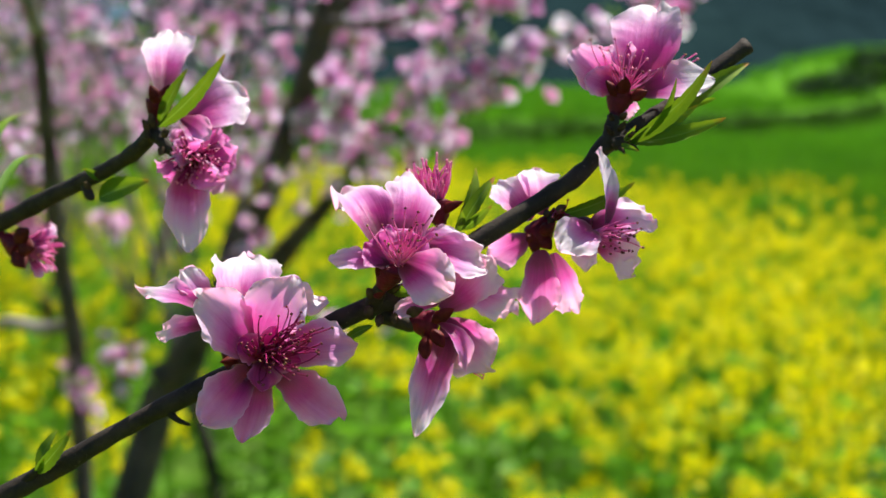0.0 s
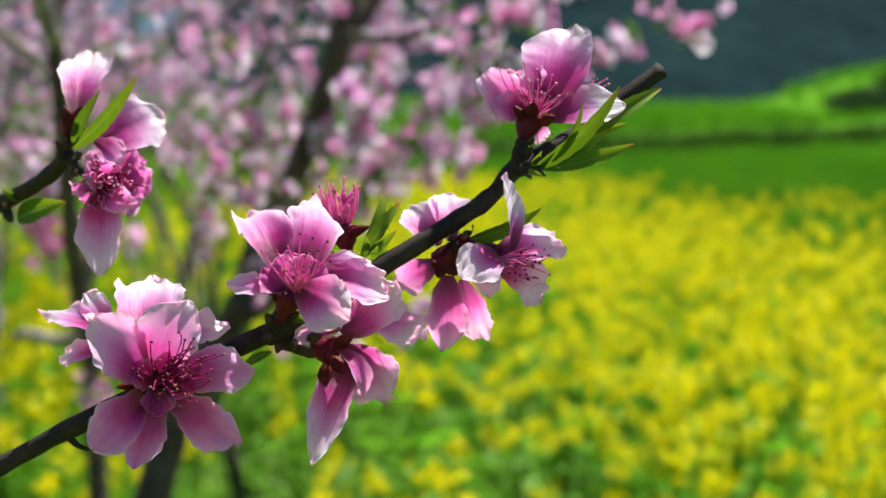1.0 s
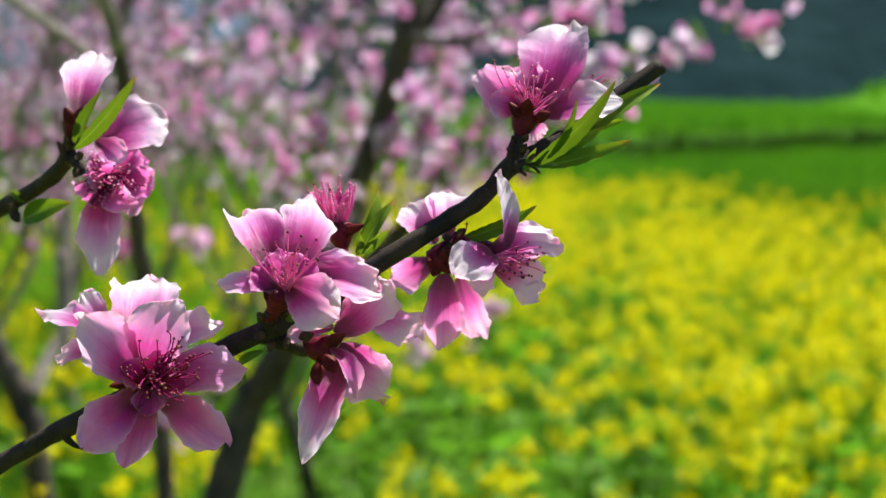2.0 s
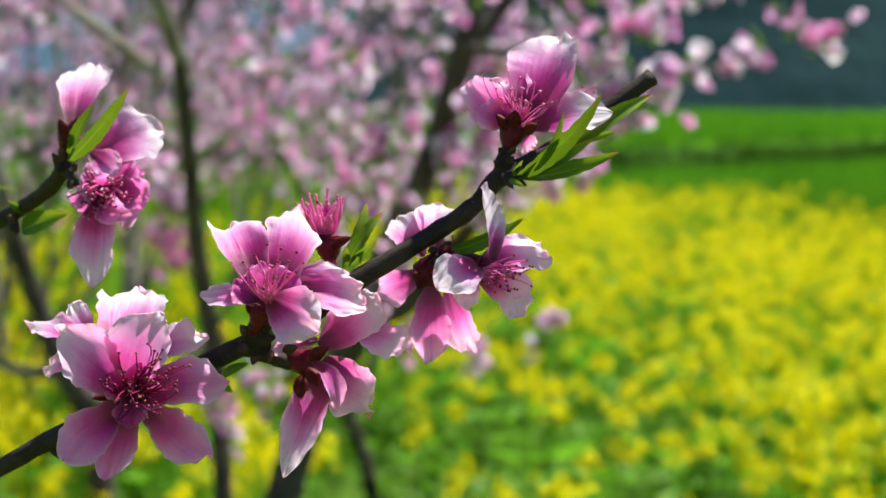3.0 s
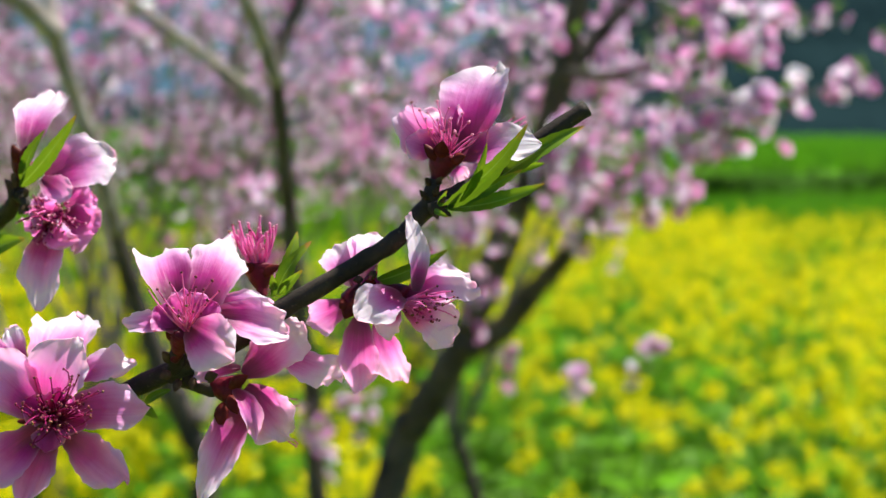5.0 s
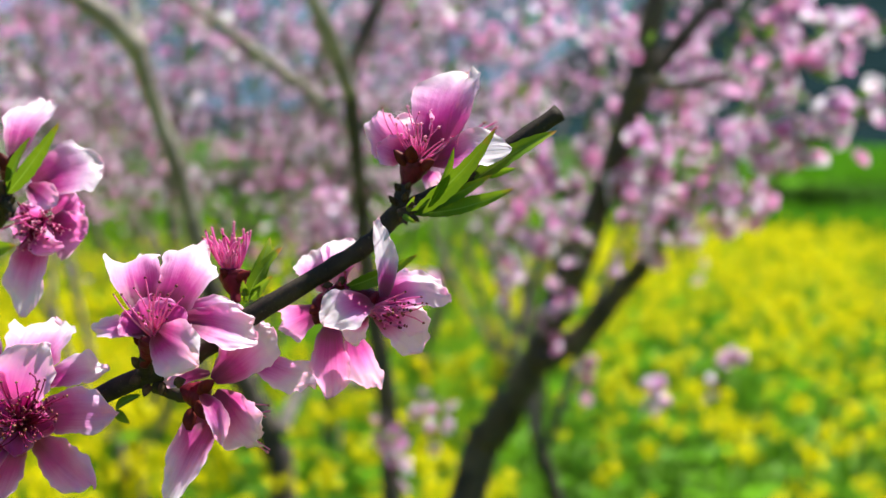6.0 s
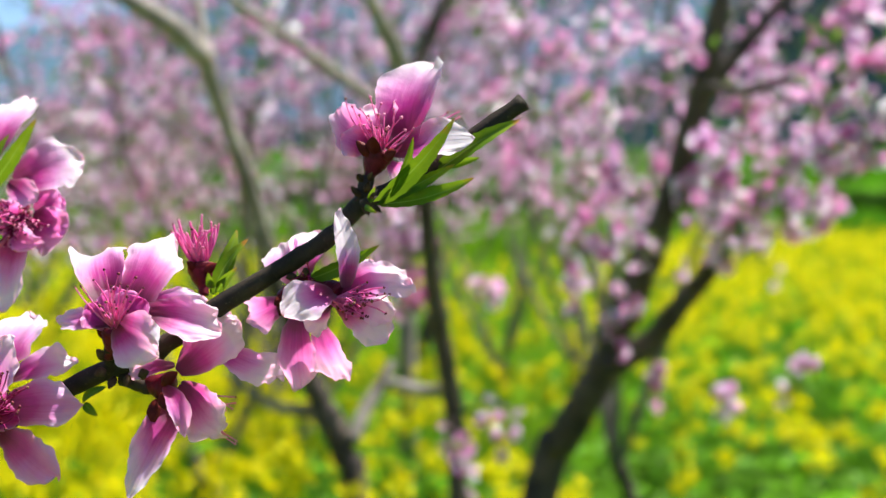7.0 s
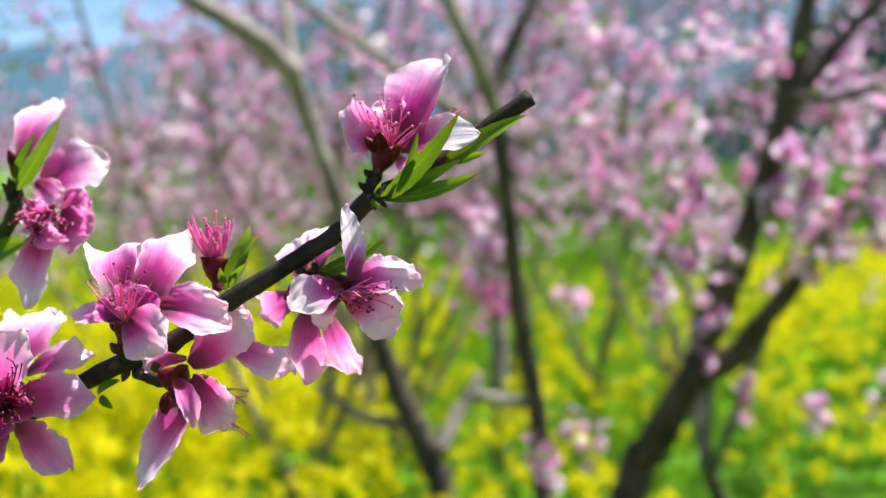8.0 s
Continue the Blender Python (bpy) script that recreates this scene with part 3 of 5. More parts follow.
def small_blossom(rng, leaf_only=False):
    v, f, s = [], [], []
    if leaf_only:
        for k in range(3):
            a = rng.uniform(0, 6.28)
            d = Vector((math.cos(a), math.sin(a), rng.uniform(0.3, 1.2))).normalized()
            w = d.orthogonal().normalized() * 0.0045
            i = len(v)
            ln = rng.uniform(0.02, 0.04)
            v += [d * 0.002, d * ln * 0.5 - w, d * ln, d * ln * 0.5 + w]
            f.append((i, i + 1, i + 2, i + 3))
            s.append(2)
        return np.array([tuple(p) for p in v]), np.array(f), np.array(s)
    cup = rng.uniform(0.2, 1.1)
    for k in range(5):
        a = k * 1.2566 + rng.uniform(-0.2, 0.2)
        d = Vector((math.cos(a), math.sin(a), cup)).normalized()
        w = Vector((-math.sin(a), math.cos(a), 0))
        up = d.cross(w)
        ln = rng.uniform(0.014, 0.019)
        i = len(v)
        v += [d * 0.002, d * ln * 0.6 - w * ln * 0.45, d * ln * 0.95 - w * ln * 0.3 + up * 0.002, d * ln - up * 0.002,
              d * ln * 0.95 + w * ln * 0.3 + up * 0.002, d * ln * 0.6 + w * ln * 0.45, d * ln * 0.6 - up * 0.003]
        for q in ((0, 1, 6, 5), (1, 2, 3, 6), (6, 3, 4, 5)):
            f.append(tuple(i + t for t in q))
            s.append(0)
    i = len(v)
    v += [Vector((0.004, 0, 0.004)), Vector((-0.002, 0.0035, 0.004)), Vector((-0.002, -0.0035, 0.004)), Vector((0, 0, -0.006))]
    v += [Vector((0, 0, 0.011))]
    for q in ((0, 1, 4, 4), (1, 2, 4, 4), (2, 0, 4, 4), (0, 3, 1, 1), (1, 3, 2, 2), (2, 3, 0, 0)):
        f.append(tuple(i + t for t in q))
        s.append(1)
    return np.array([tuple(p) for p in v]), np.array(f), np.array(s)


kind_rng = random.Random(21)
BLOOM = [small_blossom(kind_rng) for _ in range(8)]
LEAFLET = [small_blossom(kind_rng, True) for _ in range(4)]


class Crown:
    """Gathers blossoms, leaflets and twigs of one tree, then joins them into one mesh."""

    def __init__(self, seed=3):
        self.v, self.f, self.s, self.n = [], [], [], 0
        self.rng = random.Random(seed)

    def add(self, v, f, s):
        self.v.append(np.asarray(v, float))
        self.f += [tuple(int(k) + self.n for k in dict.fromkeys(q)) for q in f]
        self.s += list(s)
        self.n += len(v)

    def bloom(self, at, size=1.0, leaflet=False):
        r = self.rng
        v, f, s = r.choice(LEAFLET if leaflet else BLOOM)
        m = np.array(Euler((r.uniform(0, 6.28), r.uniform(0, 6.28), r.uniform(0, 6.28))).to_matrix())
        self.add((v * size) @ m.T + np.asarray(at), f, s)

    def twig(self, pts, r0, r1):
        n = len(pts)
        v, f = tube([(p, r0 + (r1 - r0) * i / (n - 1)) for i, p in enumerate(pts)], 4)
        self.add([tuple(p) for p in v], f, [3] * len(f))

    def finish(self, tree, name, label):
        ob = mesh_object(name, np.concatenate(self.v), self.f, [far_petal.m, far_heart, far_leaf, twig_far], tree, smooth=False, slots=self.s)
        return tagged(ob, label)


def spray(crown, pts, count, spread=0.03, twiggy=True):
    """Blossoms strung along a twig."""
    r = crown.rng
    pts = [Vector(p) for p in pts]
    if twiggy:
        crown.twig([tuple(p) for p in pts], 0.0032, 0.0014)
    for k in range(count):
        t = r.random() * (len(pts) - 1)
        i = min(int(t), len(pts) - 2)
        # loose bunches along the twig
        t = i + (round((t - i) * 3 + r.gauss(0, 0.22)) / 3)
        p = pts[i].lerp(pts[i + 1], t - i)
        p = p + Vector((r.gauss(0, spread * 0.5), r.gauss(0, spread * 0.5), r.gauss(0, spread * 0.5)))
        crown.bloom(tuple(p), r.uniform(0.8, 1.15), r.random() < 0.28)


# -- orchard trees
tree = thing("peach_tree", (-0.4384, 3.08, 0), "old peach tree with leaning dark trunk in pink bloom", "tree")
twig(tree, "trunk", [((-0.6833, 3.08, -0.03), 0.043), ((-0.433, 3.08, 0.9), 0.0316), ((-0.384, 3.05, 1.01), 0.0291), ((-0.34, 3.02, 1.083), 0.0268), ((-0.291, 2.98, 1.173), 0.0244), ((-0.254, 2.94, 1.251), 0.0203)], bark_old)
twig(tree, "limb", [((-0.259, 2.94, 1.233), 0.0215), ((-0.222, 2.9, 1.318), 0.0205), ((-0.185, 2.86, 1.417), 0.0200), ((-0.153, 2.83, 1.504), 0.0205), ((-0.126, 2.8, 1.589), 0.0215), ((-0.104, 2.78, 1.688), 0.0165), ((-0.086, 2.76, 1.785), 0.0140), ((-0.068, 2.74, 1.93), 0.0110)], bark_old)
twig(tree, "limb", [((-0.291, 2.98, 1.150), 0.0250), ((-0.228, 2.96, 1.188), 0.0205), ((-0.179, 2.93, 1.245), 0.0172), ((-0.12, 2.88, 1.312), 0.0130), ((-0.082, 2.84, 1.366), 0.0100), ((-0.037, 2.8, 1.444), 0.0060)], bark_old)
twig(tree, "limb", [((-0.130, 2.8, 1.58), 0.0160), ((-0.092, 2.82, 1.631), 0.0140), ((-0.043, 2.84, 1.691), 0.0106), ((0.038, 2.86, 1.776), 0.0080)], bark_old)
twig(tree, "limb", [((-0.119, 2.78, 1.596), 0.0086), ((-0.049, 2.74, 1.589), 0.0076), ((0.018, 2.7, 1.606), 0.0058), ((0.081, 2.68, 1.644), 0.0033)], bark_old)
twig(tree, "limb", [((-0.308, 3, 1.124), 0.0142), ((-0.301, 3.04, 1.205), 0.0124), ((-0.276, 3.08, 1.298), 0.0106), ((-0.251, 3.1, 1.365), 0.0068)], bark_old)
crown = Crown()
spray(crown, [(-0.141, 2.86, 1.305), (-0.084, 2.8, 1.362), (0.006, 2.72, 1.384), (0.072, 2.66, 1.428), (0.112, 2.6, 1.481), (0.157, 2.55, 1.516), (0.215, 2.5, 1.535)], 64, 0.03)
spray(crown, [(-0.125, 2.85, 1.425), (-0.06, 2.8, 1.423), (0.021, 2.7, 1.484), (0.063, 2.6, 1.575), (0.109, 2.56, 1.616), (0.161, 2.5, 1.628), (0.189, 2.48, 1.663)], 60, 0.03)
spray(crown, [(0.081, 2.9, 1.757), (0.142, 2.95, 1.7), (0.221, 3, 1.704), (0.293, 3.05, 1.69)], 30, 0.03)
spray(crown, [(-0.032, 2.9, 1.758), (0.044, 2.8, 1.672), (0.085, 2.8, 1.68), (0.118, 2.8, 1.714)], 26, 0.03)
spray(crown, [(0.105, 3.1, 1.677), (0.153, 3.1, 1.663), (0.181, 3.1, 1.649)], 14, 0.03)
spray(crown, [(0.278, 3.1, 1.574), (0.334, 3.15, 1.6), (0.363, 3.15, 1.61)], 13, 0.03)
spray(crown, [(0.38, 3.2, 1.686), (0.43, 3.2, 1.657), (0.45, 3.2, 1.618), (0.508, 3.2, 1.663)], 30, 0.03)
spray(crown, [(-0.269, 3.3, 1.11), (-0.253, 3.3, 1.085), (-0.257, 3.3, 1.049)], 9, 0.018)
spray(crown, [(-0.149, 3.35, 1.068), (-0.133, 3.35, 1.048), (-0.122, 3.35, 1.027)], 14, 0.02)
spray(crown, [(-0.002, 3.3, 1.137), (-0.008, 3.3, 1.091), (-0.047, 3.3, 1.053)], 12, 0.016)
spray(crown, [(-0.34, 2.9, 1.415), (-0.32, 2.9, 1.352), (-0.356, 2.9, 1.324), (-0.332, 2.9, 1.242)], 26, 0.03)
spray(crown, [(-0.079, 2.8, 1.492), (-0.095, 2.8, 1.44), (-0.082, 2.78, 1.363)], 26, 0.03)
spray(crown, [(-0.229, 2.9, 1.382), (-0.169, 2.85, 1.402), (-0.138, 2.8, 1.465)], 22, 0.03)
spray(crown, [(-0.105, 2.75, 1.414), (-0.078, 2.72, 1.373), (-0.044, 2.7, 1.416), (-0.018, 2.65, 1.45)], 26, 0.03)
spray(crown, [(0.027, 2.6, 1.499), (0.039, 2.6, 1.459), (0.015, 2.62, 1.418)], 18, 0.025)
spray(crown, [(0.07, 2.5, 1.468), (0.108, 2.5, 1.492), (0.131, 2.5, 1.53), (0.178, 2.52, 1.559), (0.223, 2.5, 1.555), (0.271, 2.52, 1.579)], 44, 0.03)
spray(crown, [(0.037, 2.5, 1.583), (0.068, 2.5, 1.568), (0.122, 2.5, 1.607), (0.145, 2.5, 1.623)], 24, 0.03)
spray(crown, [(-0.264, 3.732, 1.475), (-0.264, 3.692, 1.429), (-0.266, 3.662, 1.369)], 9, 0.03)
spray(crown, [(-0.079, 3.284, 1.616), (-0.079, 3.244, 1.649), (-0.08, 3.214, 1.67)], 14, 0.03)
spray(crown, [(-0.339, 3.526, 1.733), (-0.306, 3.486, 1.728), (-0.276, 3.456, 1.712)], 12, 0.03)
spray(crown, [(-0.425, 3.791, 1.791), (-0.367, 3.751, 1.816), (-0.313, 3.721, 1.827)], 10, 0.03)
spray(crown, [(-0.482, 3.184, 1.533), (-0.489, 3.144, 1.586), (-0.499, 3.114, 1.627)], 12, 0.03)
spray(crown, [(-0.11, 3.216, 1.528), (-0.096, 3.176, 1.564), (-0.084, 3.146, 1.589)], 12, 0.03)
spray(crown, [(-0.251, 3.248, 1.504), (-0.249, 3.208, 1.465), (-0.249, 3.178, 1.415)], 15, 0.03)
spray(crown, [(-0.391, 3.216, 1.656), (-0.378, 3.176, 1.686), (-0.366, 3.146, 1.703)], 13, 0.03)
spray(crown, [(-0.118, 3.569, 1.556), (-0.095, 3.529, 1.54), (-0.072, 3.499, 1.513)], 14, 0.03)
spray(crown, [(-0.096, 3.339, 1.601), (-0.048, 3.299, 1.608), (-0.001, 3.269, 1.603)], 9, 0.03)
spray(crown, [(-0.544, 3.858, 1.36), (-0.498, 3.818, 1.392), (-0.454, 3.788, 1.408)], 15, 0.03)
spray(crown, [(-0.327, 3.087, 1.548), (-0.324, 3.047, 1.581), (-0.323, 3.017, 1.603)], 12, 0.03)
spray(crown, [(-0.624, 3.752, 1.757), (-0.568, 3.712, 1.766), (-0.514, 3.682, 1.762)], 13, 0.03)
spray(crown, [(-0.16, 3.694, 1.816), (-0.132, 3.654, 1.767), (-0.105, 3.624, 1.707)], 9, 0.03)
spray(crown, [(-0.314, 3.251, 1.359), (-0.272, 3.211, 1.365), (-0.232, 3.181, 1.359)], 11, 0.03)
spray(crown, [(-0.422, 3.527, 1.378), (-0.386, 3.487, 1.41), (-0.353, 3.457, 1.429)], 11, 0.03)
spray(crown, [(-0.14, 3.671, 1.537), (-0.105, 3.631, 1.571), (-0.071, 3.601, 1.592)], 9, 0.03)
spray(crown, [(-0.671, 3.837, 1.557), (-0.674, 3.797, 1.619), (-0.679, 3.767, 1.666)], 14, 0.03)
spray(crown, [(-0.1, 3.426, 1.617), (-0.103, 3.386, 1.674), (-0.107, 3.356, 1.719)], 9, 0.03)
spray(crown, [(-0.098, 3.25, 1.666), (-0.104, 3.21, 1.63), (-0.111, 3.18, 1.584)], 11, 0.03)
spray(crown, [(-0.187, 3.167, 1.607), (-0.155, 3.127, 1.617), (-0.125, 3.097, 1.617)], 15, 0.03)
spray(crown, [(-0.526, 3.899, 1.644), (-0.502, 3.859, 1.586), (-0.481, 3.829, 1.515)], 16, 0.03)
spray(crown, [(-0.012, 3.341, 1.5), (0.015, 3.301, 1.535), (0.041, 3.271, 1.557)], 11, 0.03)
spray(crown, [(-0.573, 3.516, 1.431), (-0.544, 3.476, 1.493), (-0.517, 3.446, 1.54)], 14, 0.03)
spray(crown, [(-0.525, 3.502, 1.606), (-0.473, 3.462, 1.603), (-0.424, 3.432, 1.587)], 10, 0.03)
spray(crown, [(-0.147, 3.65, 1.635), (-0.101, 3.61, 1.608), (-0.057, 3.58, 1.57)], 14, 0.03)
spray(crown, [(-0.313, 3.765, 1.516), (-0.269, 3.725, 1.571), (-0.227, 3.695, 1.611)], 13, 0.03)
spray(crown, [(-0.008, 3.226, 1.66), (0.004, 3.186, 1.627), (0.015, 3.156, 1.584)], 13, 0.03)
spray(crown, [(-0.394, 3.317, 1.705), (-0.34, 3.277, 1.708), (-0.29, 3.247, 1.698)], 14, 0.03)
spray(crown, [(-0.447, 3.685, 1.529), (-0.426, 3.645, 1.497), (-0.408, 3.615, 1.452)], 11, 0.03)
spray(crown, [(-0.111, 3.88, 1.506), (-0.115, 3.84, 1.466), (-0.119, 3.81, 1.413)], 11, 0.03)
spray(crown, [(-0.572, 3.78, 1.692), (-0.542, 3.74, 1.719), (-0.514, 3.71, 1.733)], 15, 0.03)
spray(crown, [(-0.542, 3.556, 1.454), (-0.499, 3.516, 1.436), (-0.459, 3.486, 1.406)], 13, 0.03)
spray(crown, [(-0.143, 3.211, 1.807), (-0.097, 3.171, 1.817), (-0.054, 3.141, 1.816)], 12, 0.03)
spray(crown, [(-0.083, 2.620, 1.485), (-0.097, 2.640, 1.505), (-0.094, 2.660, 1.530)], 10, 0.022)
spray(crown, [(-0.176, 2.620, 1.325), (-0.192, 2.640, 1.347), (-0.183, 2.660, 1.371)], 9, 0.022)
spray(crown, [(-0.233, 2.620, 1.242), (-0.224, 2.640, 1.270), (-0.213, 2.660, 1.289)], 7, 0.022)
spray(crown, [(-0.266, 2.620, 1.347), (-0.249, 2.640, 1.363), (-0.232, 2.660, 1.358)], 9, 0.022)
spray(crown, [(-0.275, 2.620, 1.485), (-0.254, 2.640, 1.469), (-0.237, 2.660, 1.449)], 10, 0.022)
spray(crown, [(-0.300, 2.620, 1.567), (-0.271, 2.640, 1.575), (-0.246, 2.660, 1.559)], 10, 0.022)
spray(crown, [(-0.155, 2.620, 1.661), (-0.130, 2.640, 1.649), (-0.105, 2.660, 1.630)], 10, 0.022)
crown.finish(tree, "crown", "loose sprays of pink blossom")
tree = thing("peach_tree", (-0.492, 2.75, 0), "thin peach stem forking into pale limbs with pink bloom", "tree")
twig(tree, "trunk", [((-0.4322, 2.72, -0.03), 0.020), ((-0.482, 2.72, 0.965), 0.0149), ((-0.483, 2.7, 1.064), 0.0143), ((-0.487, 2.68, 1.144), 0.0142), ((-0.497, 2.66, 1.223), 0.0145), ((-0.5, 2.62, 1.318), 0.0134), ((-0.498, 2.58, 1.403), 0.0123), ((-0.497, 2.54, 1.485), 0.0118), ((-0.497, 2.5, 1.572), 0.0112)], bark_old)
twig(tree, "limb", [((-0.495, 2.5, 1.564), 0.0128), ((-0.507, 2.46, 1.625), 0.0126), ((-0.523, 2.42, 1.677), 0.0117), ((-0.541, 2.4, 1.729), 0.0109), ((-0.556, 2.36, 1.801), 0.0077)], bark_sunlit_grey)
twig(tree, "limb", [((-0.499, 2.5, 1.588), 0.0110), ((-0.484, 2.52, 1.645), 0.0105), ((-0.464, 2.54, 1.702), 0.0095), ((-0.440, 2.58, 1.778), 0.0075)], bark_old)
twig(tree, "limb", [((-0.520, 2.510, 1.537), 0.009), ((-0.565, 2.500, 1.573), 0.0085), ((-0.643, 2.460, 1.635), 0.0075), ((-0.719, 2.420, 1.693), 0.0065), ((-0.797, 2.400, 1.750), 0.005)], bark_sunlit_grey)
twig(tree, "limb", [((-0.487, 2.68, 1.14), 0.0086), ((-0.539, 2.72, 1.127), 0.0096), ((-0.596, 2.76, 1.131), 0.0089), ((-0.621, 2.78, 1.123), 0.0054)], bark_sunlit_grey)
crown = Crown()
spray(crown, [(-0.482, 2.66, 1.096), (-0.473, 2.66, 1.062), (-0.459, 2.64, 1.023), (-0.446, 2.64, 1.015)], 12, 0.018)
spray(crown, [(-0.434, 2.66, 1.106), (-0.399, 2.66, 1.049)], 5, 0.015)
spray(crown, [(-0.272, 2.9, 1.2), (-0.263, 2.9, 1.182)], 4, 0.015)
spray(crown, [(-0.523, 2.6, 1.419), (-0.528, 2.62, 1.335), (-0.529, 2.64, 1.249)], 20, 0.02)
spray(crown, [(-0.421, 2.6, 1.714), (-0.379, 2.6, 1.696), (-0.413, 2.6, 1.657)], 22, 0.03)
spray(crown, [(-0.575, 2.6, 1.418), (-0.54, 2.6, 1.36), (-0.557, 2.6, 1.302)], 16, 0.03)
spray(crown, [(-0.488, 2.7, 1.081), (-0.48, 2.7, 1.047), (-0.463, 2.7, 1.017)], 8, 0.015)
spray(crown, [(-0.446, 2.8, 1.102), (-0.407, 2.8, 1.08), (-0.429, 2.8, 1.023)], 7, 0.018)
spray(crown, [(-0.446, 2.7, 1.293), (-0.412, 2.7, 1.277)], 8, 0.02)
crown.finish(tree, "crown", "scattered pink blossom")
tree = thing("peach_tree", (-0.9199, 3.55, 0), "crooked peach tree with sunlit grey limbs in pink bloom", "tree")
twig(tree, "trunk", [((-0.8637, 3.55, -0.03), 0.035), ((-0.914, 3.55, 0.789), 0.0259), ((-0.932, 3.55, 0.864), 0.0258), ((-0.96, 3.54, 0.94), 0.0269), ((-0.99, 3.52, 1.012), 0.0233), ((-1.02, 3.5, 1.1), 0.0209), ((-1.048, 3.46, 1.217), 0.0195), ((-1.067, 3.42, 1.333), 0.0187)], bark_old)
twig(tree, "limb", [((-1.061, 3.43, 1.299), 0.0188), ((-1.079, 3.36, 1.447), 0.0179), ((-1.101, 3.32, 1.546), 0.0177), ((-1.115, 3.28, 1.622), 0.0187), ((-1.125, 3.25, 1.685), 0.0197)], bark_sunlit_grey)
twig(tree, "limb", [((-1.119, 3.25, 1.674), 0.0236), ((-1.156, 3.2, 1.725), 0.0221), ((-1.203, 3.15, 1.765), 0.0193), ((-1.26, 3.1, 1.804), 0.0180), ((-1.313, 3, 1.867), 0.0095)], bark_sunlit_grey)
twig(tree, "limb", [((-1.118, 3.26, 1.653), 0.0120), ((-1.152, 3.3, 1.755), 0.0100), ((-1.181, 3.34, 1.847), 0.0079)], bark_sunlit_grey)
twig(tree, "limb", [((-0.96, 3.54, 0.94), 0.0129), ((-1.008, 3.52, 0.972), 0.0128), ((-1.067, 3.48, 0.986), 0.0116), ((-1.114, 3.44, 1.028), 0.0104), ((-1.143, 3.42, 1.057), 0.0069)], bark_sunlit_grey)
twig(tree, "limb", [((-0.917, 3.54, 0.913), 0.0152), ((-0.905, 3.58, 0.967), 0.0141), ((-0.879, 3.62, 1.022), 0.0154), ((-0.863, 3.64, 1.068), 0.0083)], bark_sunlit_grey)
crown = Crown()
spray(crown, [(-1.165, 3.3, 1.524), (-1.129, 3.3, 1.502)], 8, 0.02)
spray(crown, [(-1.469, 3.2, 1.534), (-1.444, 3.2, 1.501)], 10, 0.02)
spray(crown, [(-1.358, 3.2, 1.654), (-1.31, 3.2, 1.555)], 16, 0.03)
spray(crown, [(-1.007, 3.2, 1.785), (-0.962, 3.2, 1.742), (-0.906, 3.2, 1.709)], 18, 0.03)
crown.finish(tree, "crown", "scattered pink blossom")
tree = thing("peach_tree", (-1.5737, 6.2, 0), "pale sunlit peach stem in the orchard row", "tree")
twig(tree, "trunk", [((-1.5452, 6.2, -0.03), 0.041), ((-1.565, 6.2, 0.824), 0.0305), ((-1.574, 6.2, 1.067), 0.0304), ((-1.552, 6.15, 1.312), 0.0281), ((-1.555, 6.1, 1.611), 0.0239), ((-1.559, 6, 1.863), 0.0177)], bark_sunlit_grey)
twig(tree, "limb", [((-1.561, 6.12, 1.512), 0.0180), ((-1.63, 6.1, 1.711), 0.0160), ((-1.719, 6.05, 1.928), 0.0100)], bark_sunlit_grey)
twig(tree, "limb", [((-1.56, 6.15, 1.272), 0.0181), ((-1.492, 6.2, 1.513), 0.0151), ((-1.465, 6.25, 1.756), 0.0091)], bark_sunlit_grey)
crown = Crown(8)
spray(crown, [(-1.555, 6.1, 1.611), (-1.574, 6.05, 1.788), (-1.6, 6, 1.981)], 26, 0.06)
spray(crown, [(-1.471, 6.2, 1.513), (-1.409, 6.2, 1.713), (-1.369, 6.2, 1.872)], 26, 0.06)
spray(crown, [(-1.651, 6.1, 1.672), (-1.735, 6.1, 1.852), (-1.82, 6.1, 1.994)], 26, 0.06)
spray(crown, [(-1.537, 6.1, 1.273), (-1.587, 6.1, 1.173), (-1.65, 6.1, 1.112)], 18, 0.06)
crown.finish(tree, "crown", "pale pink blossom")
